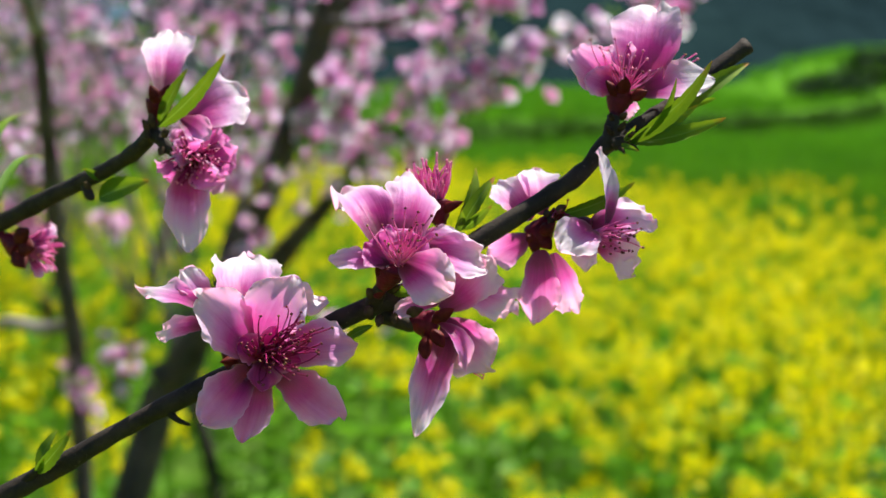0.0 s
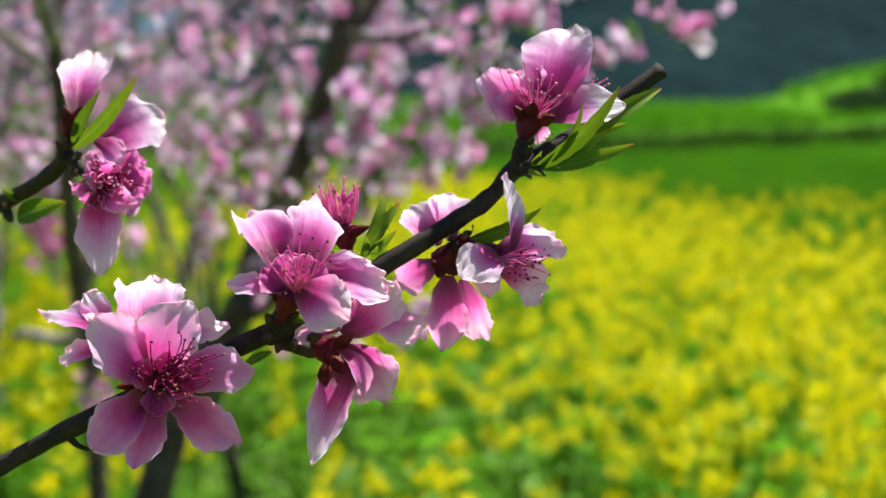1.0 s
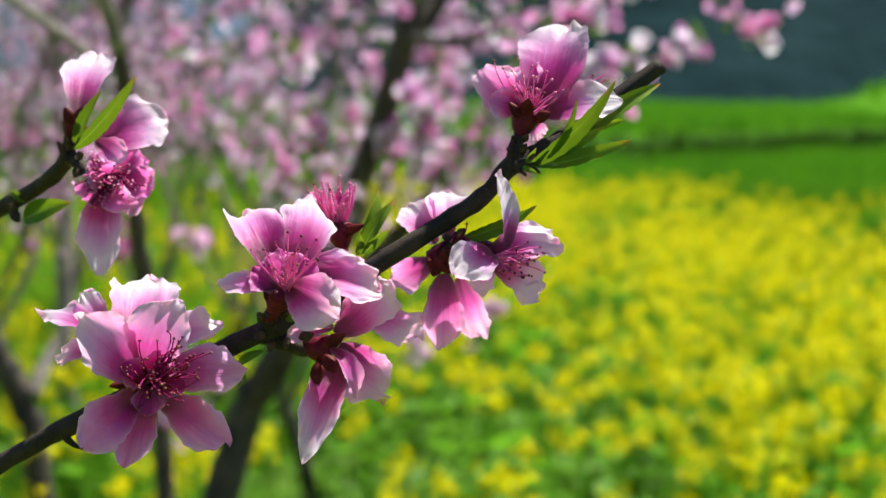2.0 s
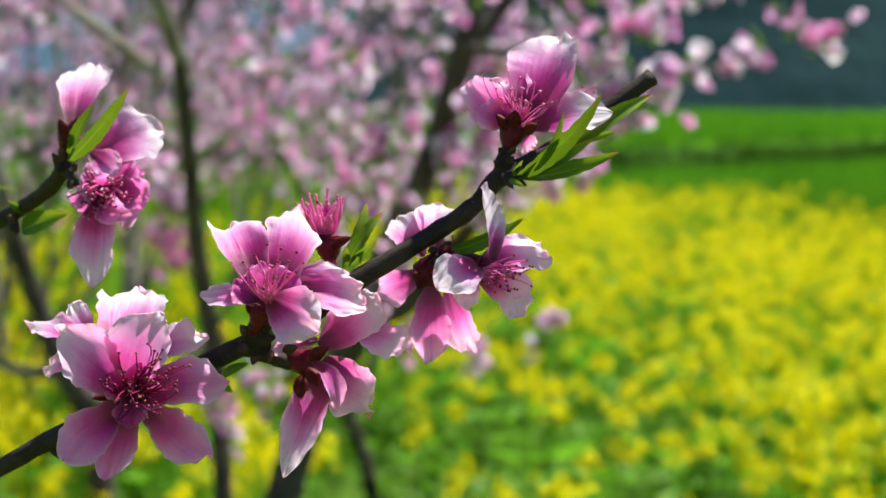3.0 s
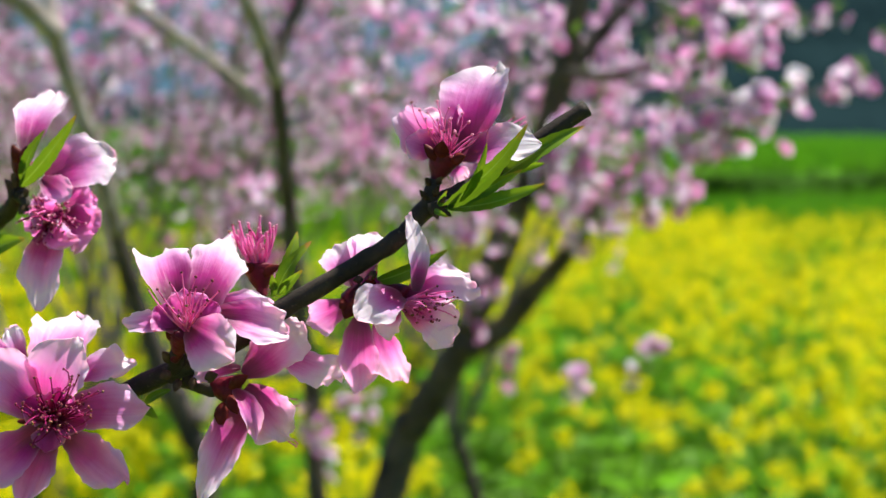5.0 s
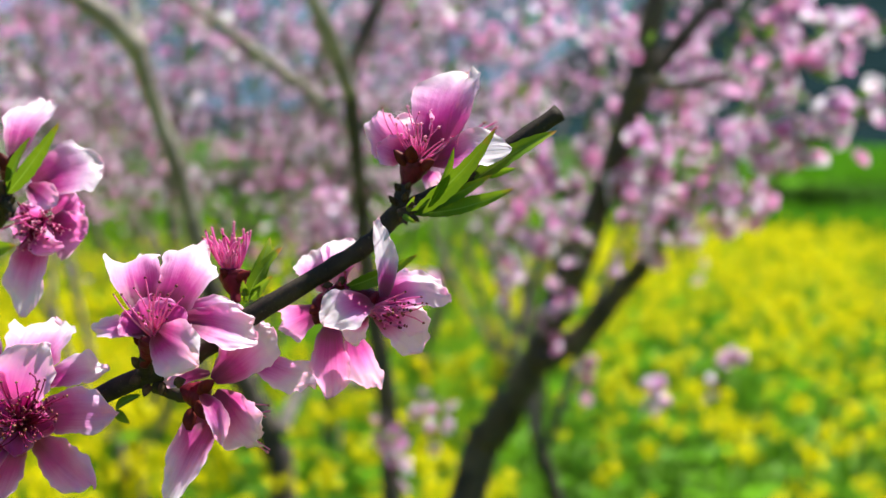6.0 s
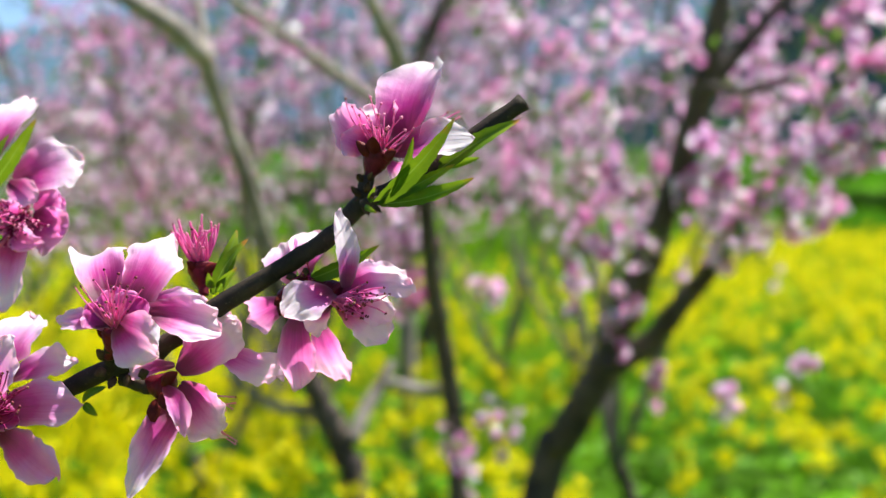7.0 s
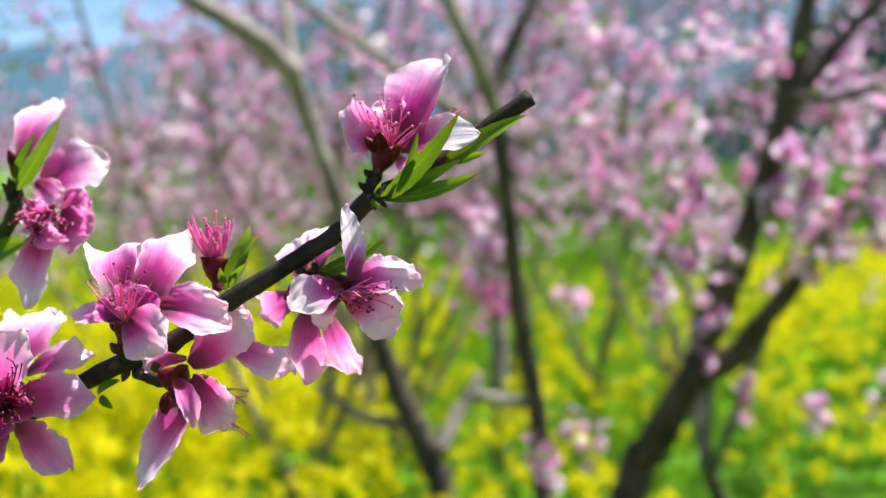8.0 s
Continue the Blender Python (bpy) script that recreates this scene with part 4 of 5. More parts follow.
# -- end of the trees


def row_tree(x, y, height, sprays, seed, label, girth=1.0):
    """A peach tree of the rows behind: a short trunk, rising limbs and twigs hung with blossom."""
    rng = random.Random(seed)
    tree = thing("peach_tree", (x, y, 0), label, "tree", "peach trees in the orchard")
    fork = Vector((x + rng.uniform(-0.1, 0.1), y, rng.uniform(0.5, 0.7)))
    twig(tree, "trunk", [((x, y, -0.03), 0.05 * girth), ((x + rng.uniform(-0.03, 0.03), y, 0.3), 0.042 * girth), (tuple(fork), 0.036 * girth)], bark_old)
    crown = Crown(seed)
    for k in range(6):
        a = k * 1.047 + rng.uniform(-0.3, 0.3)
        out = rng.uniform(0.5, 0.95)
        pts = [fork - Vector((0, 0, 0.06))]
        for i in range(1, 5):
            t = i / 4
            pts.append(fork + Vector((math.cos(a) * out * t ** 0.8, math.sin(a) * out * t ** 0.8, (height - fork.z) * t)) +
                       Vector((rng.gauss(0, 0.05), rng.gauss(0, 0.05), 0)))
        twig(tree, "limb", [(tuple(p), 0.0115 * (1 - 0.17 * i)) for i, p in enumerate(pts)], bark_mid)
        for q in range(sprays):
            t = rng.uniform(0.33, 1.0) * 4
            i = min(int(t), 3)
            o = pts[i].lerp(pts[i + 1], t - i)
            b = a + rng.uniform(-1.6, 1.6)
            ln = rng.uniform(0.25, 0.6)
            d = Vector((math.cos(b), math.sin(b), rng.uniform(-0.35, 1.1))).normalized() * ln
            line = [o, o + d * 0.5 + Vector((0, 0, rng.uniform(-0.03, 0.05))), o + d]
            spray(crown, line, rng.randint(10, 20), 0.05)
    crown.finish(tree, "crown", "dense pink blossom")


def build_rows():
    # place and height; the outer trees at the open side are younger and lower
    spots = [(-0.62, 5.5, 2.5), (-1.75, 8.4, 2.7), (-1.6, 4.6, 2.4), (-2.2, 6.3, 2.4), (-1.2, 7.2, 2.7), (-3.9, 7.6, 1.85),
             (-2.4, 9.4, 2.7), (-5.2, 10.2, 1.9), (-3.4, 12.2, 2.8), (-4.5, 11.0, 2.2), (-1.85, 5.5, 2.4), (-7.5, 12.0, 2.0), (-6.0, 13.5, 2.1)]
    for k, (x, y, height) in enumerate(spots):
        row_tree(x, y, height, 15, 100 + k, "peach tree in full pink bloom in the orchard row", 0.55 if k == 0 else 1.0)


build_rows()

# ---- the near branches ----
# -- blossoming branches
branch = thing("peach_branch", (-0.08, 0.42, 1.36), "slender dark peach twig with open pink blossoms and young leaves", "blossom branch")
twig(branch, "twig", [((-0.86, 0.86, -0.02), 0.013), ((-0.76, 0.76, 0.5), 0.011), ((-0.56, 0.63, 0.95), 0.009), ((-0.32, 0.51, 1.25), 0.006), ((-0.1023, 0.447, 1.3651), 0.0027), ((-0.0762, 0.448, 1.3741), 0.0026), ((-0.0614, 0.449, 1.3815), 0.0024), ((-0.0488, 0.449, 1.3885), 0.0023), ((-0.0361, 0.448, 1.3962), 0.0022), ((-0.0197, 0.447, 1.4054), 0.0022), ((0.0142, 0.446, 1.4228), 0.0022), ((0.0235, 0.446, 1.427), 0.0024), ((0.0303, 0.449, 1.4298), 0.0023), ((0.0433, 0.452, 1.4393), 0.0022), ((0.0565, 0.455, 1.4478), 0.0021), ((0.0672, 0.458, 1.4551), 0.0020), ((0.0737, 0.46, 1.4621), 0.0021), ((0.0809, 0.463, 1.4661), 0.0018), ((0.0899, 0.467, 1.4722), 0.0017), ((0.0973, 0.47, 1.4779), 0.0018), ((0.1069, 0.473, 1.485), 0.0020)])
twig(branch, "spur", [((0.0201, 0.446, 1.424), 0.0016), ((0.0217, 0.444, 1.4273), 0.0018), ((0.0233, 0.44, 1.4311), 0.0014)])
twig(branch, "spur", [((0.0233, 0.447, 1.424), 0.0021), ((0.0279, 0.446, 1.4224), 0.0018), ((0.0304, 0.446, 1.4218), 0.0016)])
twig(branch, "spur", [((0.0736, 0.459, 1.4617), 0.0016), ((0.0743, 0.46, 1.4654), 0.0017), ((0.0749, 0.461, 1.4679), 0.0015)])
twig(branch, "spur", [((0.0745, 0.458, 1.4618), 0.0015), ((0.0782, 0.458, 1.4631), 0.0011), ((0.0812, 0.459, 1.4639), 0.0007)])
twig(branch, "spur", [((-0.0244, 0.447, 1.4026), 0.0010), ((-0.0218, 0.446, 1.4003), 0.0007), ((-0.0187, 0.445, 1.3992), 0.0003)])
twig(branch, "spur", [((-0.0555, 0.448, 1.3858), 0.0010), ((-0.0529, 0.446, 1.3882), 0.0008), ((-0.0505, 0.445, 1.3909), 0.0004)])
leaf(branch, (-0.0529, 0.446, 1.3878), (-0.0443, 0.443, 1.3981), 0.0030, (0.02, -0.95, -0.30), 0.15)
leaf(branch, (-0.0524, 0.446, 1.3886), (-0.0483, 0.448, 1.3971), 0.0025, (-0.29, -0.89, 0.35), 0.1)
leaf(branch, (-0.0517, 0.446, 1.3888), (-0.0501, 0.442, 1.3919), 0.0013, (-0.15, -0.64, -0.75), 0.1)
bud_scale(branch, (0.0217, 0.442, 1.4279), (0.02, 0.44, 1.4305), 0.0022)
bud_scale(branch, (0.0214, 0.442, 1.426), (0.0195, 0.44, 1.4247), 0.0022)
bud_scale(branch, (0.023, 0.443, 1.4245), (0.0225, 0.441, 1.4218), 0.0019)
bud_scale(branch, (0.0262, 0.443, 1.425), (0.0259, 0.442, 1.4222), 0.0017)
bud_scale(branch, (0.0244, 0.442, 1.4295), (0.0275, 0.439, 1.4311), 0.0019)
bud_scale(branch, (0.0285, 0.443, 1.4246), (0.0324, 0.44, 1.4261), 0.0024)
bud_scale(branch, (0.0746, 0.457, 1.4639), (0.0724, 0.456, 1.4661), 0.0015)
bud_scale(branch, (0.0755, 0.457, 1.4646), (0.0769, 0.455, 1.4671), 0.0016)
bud_scale(branch, (0.0769, 0.456, 1.4635), (0.079, 0.453, 1.4648), 0.0015)
bud_scale(branch, (0.0774, 0.456, 1.4619), (0.08, 0.454, 1.4606), 0.0013)
bud_scale(branch, (0.0756, 0.457, 1.4614), (0.077, 0.455, 1.4598), 0.0012)
bud_scale(branch, (0.0747, 0.458, 1.4671), (0.0735, 0.457, 1.4688), 0.0015)
bud_scale(branch, (0.0759, 0.458, 1.4673), (0.0773, 0.456, 1.4691), 0.0015)
bud_scale(branch, (0.0612, 0.455, 1.446), (0.06, 0.453, 1.4442), 0.0020)
bud_scale(branch, (0.0617, 0.455, 1.4468), (0.0641, 0.453, 1.4482), 0.0018)
bud_scale(branch, (0.0606, 0.455, 1.4465), (0.0587, 0.453, 1.4461), 0.0017)
bl = blossom(branch, (-0.0093, 0.447, 1.42), (-0.0102, 0.446, 1.4108), "pale pink blossom facing away behind its neighbour")
petal(bl, (-0.0074, 0.444, 1.422), (-0.0081, 0.462, 1.436), 0.0163, (0.1, -0.6, 0.75), bend=0.1, cup=0.28, blunt=3, ruffle=0.8, point=0, off=0, tint=0.3)
petal(bl, (-0.0138, 0.446, 1.424), (-0.0308, 0.455, 1.428), 0.0071, (-0.1, -0.6, 0.8), bend=0.1, cup=0.25, blunt=4, ruffle=1, tint=0.3)
petal(bl, (-0.0128, 0.447, 1.423), (-0.0219, 0.456, 1.433), 0.0064, (-0.2, -0.8, 0.5), bend=0.1, cup=0.25, blunt=5, ruffle=0.9, tint=0.25)
petal(bl, (-0.0141, 0.446, 1.421), (-0.0272, 0.452, 1.418), 0.0066, (-0.3, -0.65, 0.65), bend=0.1, cup=0.25, blunt=4, ruffle=1, tint=0.25)
petal(bl, (-0.0037, 0.444, 1.422), (0.0105, 0.449, 1.427), 0.0080, (0.1, -0.7, 0.65), bend=0.1, cup=0.3, blunt=6, ruffle=1, tint=0.3)
bl = blossom(branch, (-0.0022, 0.4345, 1.4157), (-0.0102, 0.446, 1.4098), "large open pink blossom with dark crimson centre")
petal(bl, (-0.0045, 0.434, 1.417), (-0.0131, 0.424, 1.429), 0.0130, (0.5, -0.85, 0.1), bend=0.1, cup=0.25, blunt=5, ruffle=0.9, point=0.15, off=0.6, tint=0.04, curl=-0.05)
petal(bl, (-0.0027, 0.434, 1.418), (0.0046, 0.428, 1.434), 0.0130, (0, -0.97, 0.1), bend=0.14, cup=0.32, blunt=5, ruffle=0.8, point=0, off=0, tint=0.12)
petal(bl, (0.0004, 0.433, 1.418), (0.0177, 0.436, 1.419), 0.0110, (0.1, -0.95, 0.25), bend=0.12, cup=0.16, blunt=3, ruffle=0.7, point=0.03, off=0, tint=-0.14)
petal(bl, (0.0004, 0.433, 1.414), (0.0145, 0.43, 1.404), 0.0105, (0, -1, 0.02), bend=0.08, cup=0.12, blunt=6, ruffle=0.9, point=0.1, off=-0.6, tint=-0.24)
petal(bl, (-0.0025, 0.433, 1.413), (-0.0049, 0.424, 1.4), 0.0090, (0.2, -0.95, 0.12), bend=0.09, cup=0.2, blunt=2.6, ruffle=0.8, point=0.03, off=-0.2, tint=-0.28)
petal(bl, (-0.0046, 0.433, 1.414), (-0.0127, 0.42, 1.404), 0.0110, (0.2, -0.93, 0.12), bend=0.09, cup=0.18, blunt=6, ruffle=0.8, tint=-0.22)
sepal(bl, (-0.0065, 0.438, 1.4152), (-0.0111, 0.436, 1.4145), 0.0020)
stamens(bl, (-0.0012, 0.432, 1.4161), [(0.0064, 0.424, 1.4283), (0.0096, 0.421, 1.4252), (0.0124, 0.421, 1.4228), (0.0108, 0.421, 1.4163), (-0.0015, 0.42, 1.4244), (-0.005, 0.42, 1.4183), (-0.0003, 0.418, 1.4138), (0.0049, 0.418, 1.4249), (0.0073, 0.416, 1.4172), (0.0038, 0.414, 1.4208), (0.0073, 0.414, 1.4221), (0.0021, 0.414, 1.4168)], 112, 0.35, 0)
petal(bl, (-0.0022, 0.4335, 1.4161), (-0.0064, 0.429, 1.42), 0.0069, (0.67, -0.74, -0.06), 0.1, 0.3, 5, 0.8, tint=-0.6)
petal(bl, (-0.0017, 0.4335, 1.4164), (0.0031, 0.429, 1.423), 0.0069, (-0.15, -0.89, -0.43), 0.1, 0.3, 5, 0.8, tint=-0.6)
petal(bl, (-0.0014, 0.4335, 1.4159), (0.0064, 0.43, 1.416), 0.0066, (-0.34, -0.90, 0.29), 0.1, 0.3, 5, 0.8, tint=-0.6)
petal(bl, (-0.0019, 0.4335, 1.4154), (-0.00118, 0.428, 1.41), 0.0066, (0.20, -0.68, 0.71), 0.1, 0.3, 5, 0.8, tint=-0.6)
bl = blossom(branch, (0.0259, 0.438, 1.4357), (0.0228, 0.441, 1.4295), "open pink blossom with upright stamens and white frilled edges")
petal(bl, (0.0241, 0.439, 1.438), (0.0135, 0.456, 1.453), 0.0112, (0.1, -0.75, 0.65), bend=0.2, cup=0.45, blunt=2.2, ruffle=1.2, point=-0.13, off=-0.6, tint=0.5, wide=0.5, curl=-0.2)
petal(bl, (0.0251, 0.442, 1.438), (0.021, 0.458, 1.45), 0.0073, (0, -0.8, 0.6), bend=0.1, cup=0.25, blunt=3.5, ruffle=0.8, tint=0.05)
petal(bl, (0.0271, 0.44, 1.438), (0.0305, 0.457, 1.457), 0.0110, (0.45, -0.68, 0.6), bend=0.18, cup=-0.35, blunt=2.2, ruffle=0.7, point=0, off=0, tint=0.5, wide=0.5, curl=-0.2)
petal(bl, (0.0251, 0.436, 1.436), (0.0124, 0.437, 1.437), 0.0057, (0, -0.8, 0.6), bend=0.1, cup=0.2, blunt=5, ruffle=1, tint=0.08)
petal(bl, (0.0274, 0.435, 1.437), (0.038, 0.43, 1.431), 0.0122, (-0.1, -0.95, 0.25), bend=0.14, cup=0.22, blunt=6, ruffle=0.8, tint=0.2)
petal(bl, (0.0303, 0.44, 1.439), (0.0461, 0.447, 1.435), 0.0106, (0.3, -0.85, 0.4), bend=0.1, cup=0.35, blunt=6, ruffle=1.1, tint=0.25)
petal(bl, (0.0287, 0.443, 1.44), (0.0414, 0.449, 1.441), 0.0058, (0.2, -0.8, 0.5), bend=0.1, cup=0.25, blunt=5, ruffle=1, tint=0.1)
stamens(bl, (0.0273, 0.434, 1.4364), [(0.0196, 0.43, 1.445), (0.023, 0.425, 1.4441), (0.0288, 0.426, 1.4478), (0.0255, 0.428, 1.4462), (0.0315, 0.428, 1.447), (0.0334, 0.43, 1.4462), (0.0349, 0.432, 1.4447), (0.0318, 0.422, 1.4434), (0.0339, 0.424, 1.4435)], 26, 0.16, 2)
sepal(bl, (0.0235, 0.438, 1.4329), (0.0223, 0.436, 1.4363), 0.0022)
petal(bl, (0.0261, 0.437, 1.4358), (0.0201, 0.437, 1.441), 0.0093, (0.21, -0.95, 0.22), 0.1, 0.3, 4, 0.8, tint=-0.55)
petal(bl, (0.0269, 0.437, 1.4358), (0.03182, 0.438, 1.442), 0.0093, (0.11, -0.99, 0.11), 0.1, 0.3, 4, 0.8, tint=-0.55)
petal(bl, (0.0262, 0.438, 1.436), (0.0256, 0.44, 1.444), 0.0090, (0.20, -0.93, 0.29), 0.1, 0.3, 4, 0.8, tint=-0.5)
bl = blossom(branch, (0.035, 0.463, 1.4477), (0.0362, 0.461, 1.4421), "spent blossom with a tuft of pink stamens and no petals")
stamens(bl, (0.035, 0.463, 1.447), [(0.0279, 0.461, 1.4557), (0.031, 0.458, 1.4576), (0.0326, 0.462, 1.4563), (0.0349, 0.463, 1.4593), (0.037, 0.463, 1.4571), (0.0384, 0.465, 1.4575), (0.035, 0.456, 1.4549), (0.0374, 0.458, 1.4555)], 52, 0.12, 1, 1.7)
sepal(bl, (0.0354, 0.461, 1.4459), (0.0411, 0.459, 1.4485), 0.0023)
sepal(bl, (0.035, 0.462, 1.4462), (0.0334, 0.458, 1.449), 0.0023)
leaf(branch, (0.0392, 0.458, 1.4416), (0.0438, 0.462, 1.456), 0.0036, (0.58, -0.81, 0.04), 0.1)
leaf(branch, (0.0402, 0.457, 1.4417), (0.0481, 0.458, 1.4542), 0.0030, (-0.17, -0.97, 0.19), 0.15)
leaf(branch, (0.0412, 0.457, 1.4424), (0.0474, 0.453, 1.4481), 0.0022, (-0.28, -0.90, -0.34), 0.1)
leaf(branch, (0.0404, 0.456, 1.4432), (0.0406, 0.453, 1.4469), 0.0018, (0.19, -0.76, -0.63), 0.1)
bl = blossom(branch, (0.0349, 0.446, 1.4217), (0.0279, 0.446, 1.4232), "drooping pink blossom seen from its dark red calyx")
petal(bl, (0.0367, 0.447, 1.42), (0.0313, 0.431, 1.401), 0.0086, (0, -0.95, -0.05), bend=0.04, cup=0.25, blunt=1, ruffle=1.6, point=0.02, off=0, tint=0.15, wide=0.34)
petal(bl, (0.0367, 0.446, 1.423), (0.0467, 0.443, 1.413), 0.0140, (-0.1, -0.93, -0.3), bend=-0.06, cup=0.2, blunt=6, ruffle=1.3, point=0.12, off=0.4, tint=0.08)
petal(bl, (0.0355, 0.441, 1.423), (0.0422, 0.437, 1.413), 0.0048, (0.4, -0.7, 0.5), bend=0.24, cup=0.5, blunt=2.5, ruffle=0.5, tint=-0.15)
petal(bl, (0.036, 0.446, 1.427), (0.0256, 0.443, 1.425), 0.0046, (0.2, -0.9, 0.4), bend=0.1, cup=0.2, blunt=5, ruffle=0.9, tint=0.05)
petal(bl, (0.0359, 0.447, 1.425), (0.0476, 0.453, 1.437), 0.0115, (-0.1, -0.9, -0.35), bend=0.1, cup=0.25, blunt=5, ruffle=0.9, tint=0.4)
petal(bl, (0.0399, 0.455, 1.432), (0.0545, 0.464, 1.424), 0.0108, (-0.1, -0.9, -0.4), bend=0.1, cup=0.2, blunt=7, ruffle=1.2, tint=0.35)
petal(bl, (0.0389, 0.456, 1.433), (0.0432, 0.46, 1.438), 0.0067, (0.4, -0.85, 0.3), bend=0.1, cup=0.2, blunt=5, ruffle=0.8, tint=0.1)
sepal(bl, (0.0332, 0.442, 1.42), (0.0323, 0.441, 1.414), 0.0029)
stamens(bl, (0.0367, 0.452, 1.4187), [(0.0456, 0.456, 1.4194), (0.0475, 0.452, 1.4184), (0.0448, 0.456, 1.4159), (0.0446, 0.452, 1.4109), (0.0457, 0.456, 1.4096), (0.0426, 0.458, 1.4111)], 16, 0.15, 1)
sepal(bl, (0.0343, 0.442, 1.4215), (0.0369, 0.44, 1.4178), 0.0029)
sepal(bl, (0.0342, 0.442, 1.4231), (0.039, 0.44, 1.4262), 0.0029)
leaf(branch, (0.0256, 0.442, 1.4295), (0.0322, 0.437, 1.4302), 0.0023, (-0.61, -0.79, 0.07), 0.1)
leaf(branch, (0.0214, 0.442, 1.4221), (0.0149, 0.444, 1.418), 0.0019, (-0.38, -0.91, 0.16), 0.2)
leaf(branch, (0.0131, 0.448, 1.4174), (0.0169, 0.447, 1.4149), 0.0020, (-0.03, -0.94, 0.34), 0.1)
bl = blossom(branch, (0.0575, 0.459, 1.4403), (0.0615, 0.457, 1.4459), "pink blossom turned away under the twig with dark calyx")
petal(bl, (0.0588, 0.461, 1.438), (0.0586, 0.462, 1.421), 0.0098, (0, -0.93, -0.35), bend=0.08, cup=0.28, blunt=8, ruffle=1, point=0, off=0, tint=-0.02, wide=0.5)
petal(bl, (0.062, 0.464, 1.437), (0.0669, 0.469, 1.422), 0.0087, (-0.1, -0.95, -0.2), bend=0.1, cup=0.25, blunt=5, ruffle=0.8, tint=0.5)
petal(bl, (0.0568, 0.46, 1.441), (0.0467, 0.461, 1.436), 0.0083, (-0.1, -0.93, -0.3), bend=0.12, cup=0.25, blunt=7, ruffle=0.9, tint=0)
petal(bl, (0.057, 0.463, 1.444), (0.0494, 0.474, 1.453), 0.0090, (-0.1, -0.85, 0.4), bend=0.1, cup=0.3, blunt=4, ruffle=0.35, tint=0.35)
petal(bl, (0.0591, 0.464, 1.445), (0.0582, 0.475, 1.456), 0.0095, (0.1, -0.75, 0.6), bend=0.1, cup=0.3, blunt=5, ruffle=0.5, tint=0.4)
sepal(bl, (0.0579, 0.456, 1.4412), (0.0566, 0.455, 1.4375), 0.0032)
sepal(bl, (0.0583, 0.456, 1.4412), (0.0609, 0.455, 1.4382), 0.0032)
sepal(bl, (0.0579, 0.456, 1.4418), (0.0615, 0.453, 1.4439), 0.0029)
sepal(bl, (0.0572, 0.456, 1.4414), (0.0553, 0.455, 1.4399), 0.0025)
stamens(bl, (0.0626, 0.456, 1.4468), [(0.0649, 0.452, 1.4456), (0.0612, 0.452, 1.4458), (0.0645, 0.452, 1.449)], 8, 0.2, 0)
leaf(branch, (0.0626, 0.458, 1.4458), (0.0793, 0.455, 1.4535), 0.0032, (-0.02, -0.94, -0.33), 0.15)
bl = blossom(branch, (0.0688, 0.457, 1.442), (0.0634, 0.458, 1.445), "pink blossom turned sideways with speckled white petal tips")
petal(bl, (0.0701, 0.453, 1.443), (0.0624, 0.443, 1.439), 0.0102, (0.2, -0.75, 0.6), bend=0.14, cup=0.28, blunt=4, ruffle=0.7, tint=0.5)
petal(bl, (0.0689, 0.452, 1.44), (0.067, 0.446, 1.435), 0.0059, (0, -0.7, 0.7), bend=0.1, cup=0.3, blunt=5, ruffle=1.2, tint=0.6)
petal(bl, (0.0726, 0.452, 1.444), (0.0712, 0.452, 1.461), 0.0058, (0.75, -0.6, 0.35), bend=0.1, cup=0.3, blunt=2.4, ruffle=0.5, tint=1.6, wide=0.4)
petal(bl, (0.069, 0.457, 1.442), (0.086, 0.462, 1.446), 0.0115, (0.1, -0.65, 0.75), bend=0.1, cup=0.2, blunt=2.2, ruffle=1, tint=0.8)
petal(bl, (0.069, 0.457, 1.441), (0.0799, 0.459, 1.433), 0.0110, (0.4, -0.75, 0.4), bend=0.14, cup=0.3, blunt=5, ruffle=1.2, tint=0.9)
petal(bl, (0.069, 0.459, 1.441), (0.0808, 0.462, 1.438), 0.0106, (0.3, -0.7, 0.6), bend=0.1, cup=0.25, blunt=5, ruffle=1.1, tint=0.9)
petal(bl, (0.0707, 0.459, 1.443), (0.0776, 0.465, 1.448), 0.0068, (0.4, -0.7, 0.55), bend=0.1, cup=0.2, blunt=5, ruffle=1, tint=0.3)
stamens(bl, (0.0686, 0.456, 1.441), [(0.0785, 0.453, 1.446), (0.0792, 0.452, 1.444), (0.0805, 0.453, 1.44), (0.0783, 0.45, 1.439), (0.0769, 0.451, 1.437), (0.0773, 0.449, 1.442), (0.0815, 0.455, 1.444), (0.0754, 0.448, 1.441), (0.0734, 0.45, 1.437)], 40, 0.2, 2)
bl = blossom(branch, (0.0767, 0.463, 1.4735), (0.0749, 0.461, 1.4679), "bright pink blossom with white-edged petals and red calyx")
petal(bl, (0.083, 0.465, 1.474), (0.0859, 0.475, 1.495), 0.0162, (-0.3, -0.9, 0.28), bend=0.14, cup=0.5, blunt=2, ruffle=0.5, point=-0.14, off=0.4, tint=0.1, wide=0.45, curl=0.03)
petal(bl, (0.0772, 0.464, 1.475), (0.0657, 0.466, 1.483), 0.0089, (0, -0.97, 0), bend=0.16, cup=0.3, blunt=2, ruffle=0.4, tint=-0.06, wide=0.55, sway=-0.06)
petal(bl, (0.0756, 0.463, 1.474), (0.0684, 0.461, 1.477), 0.0073, (0.55, -0.83, 0.05), bend=0.1, cup=0.2, blunt=5, ruffle=0.8, tint=-0.2)
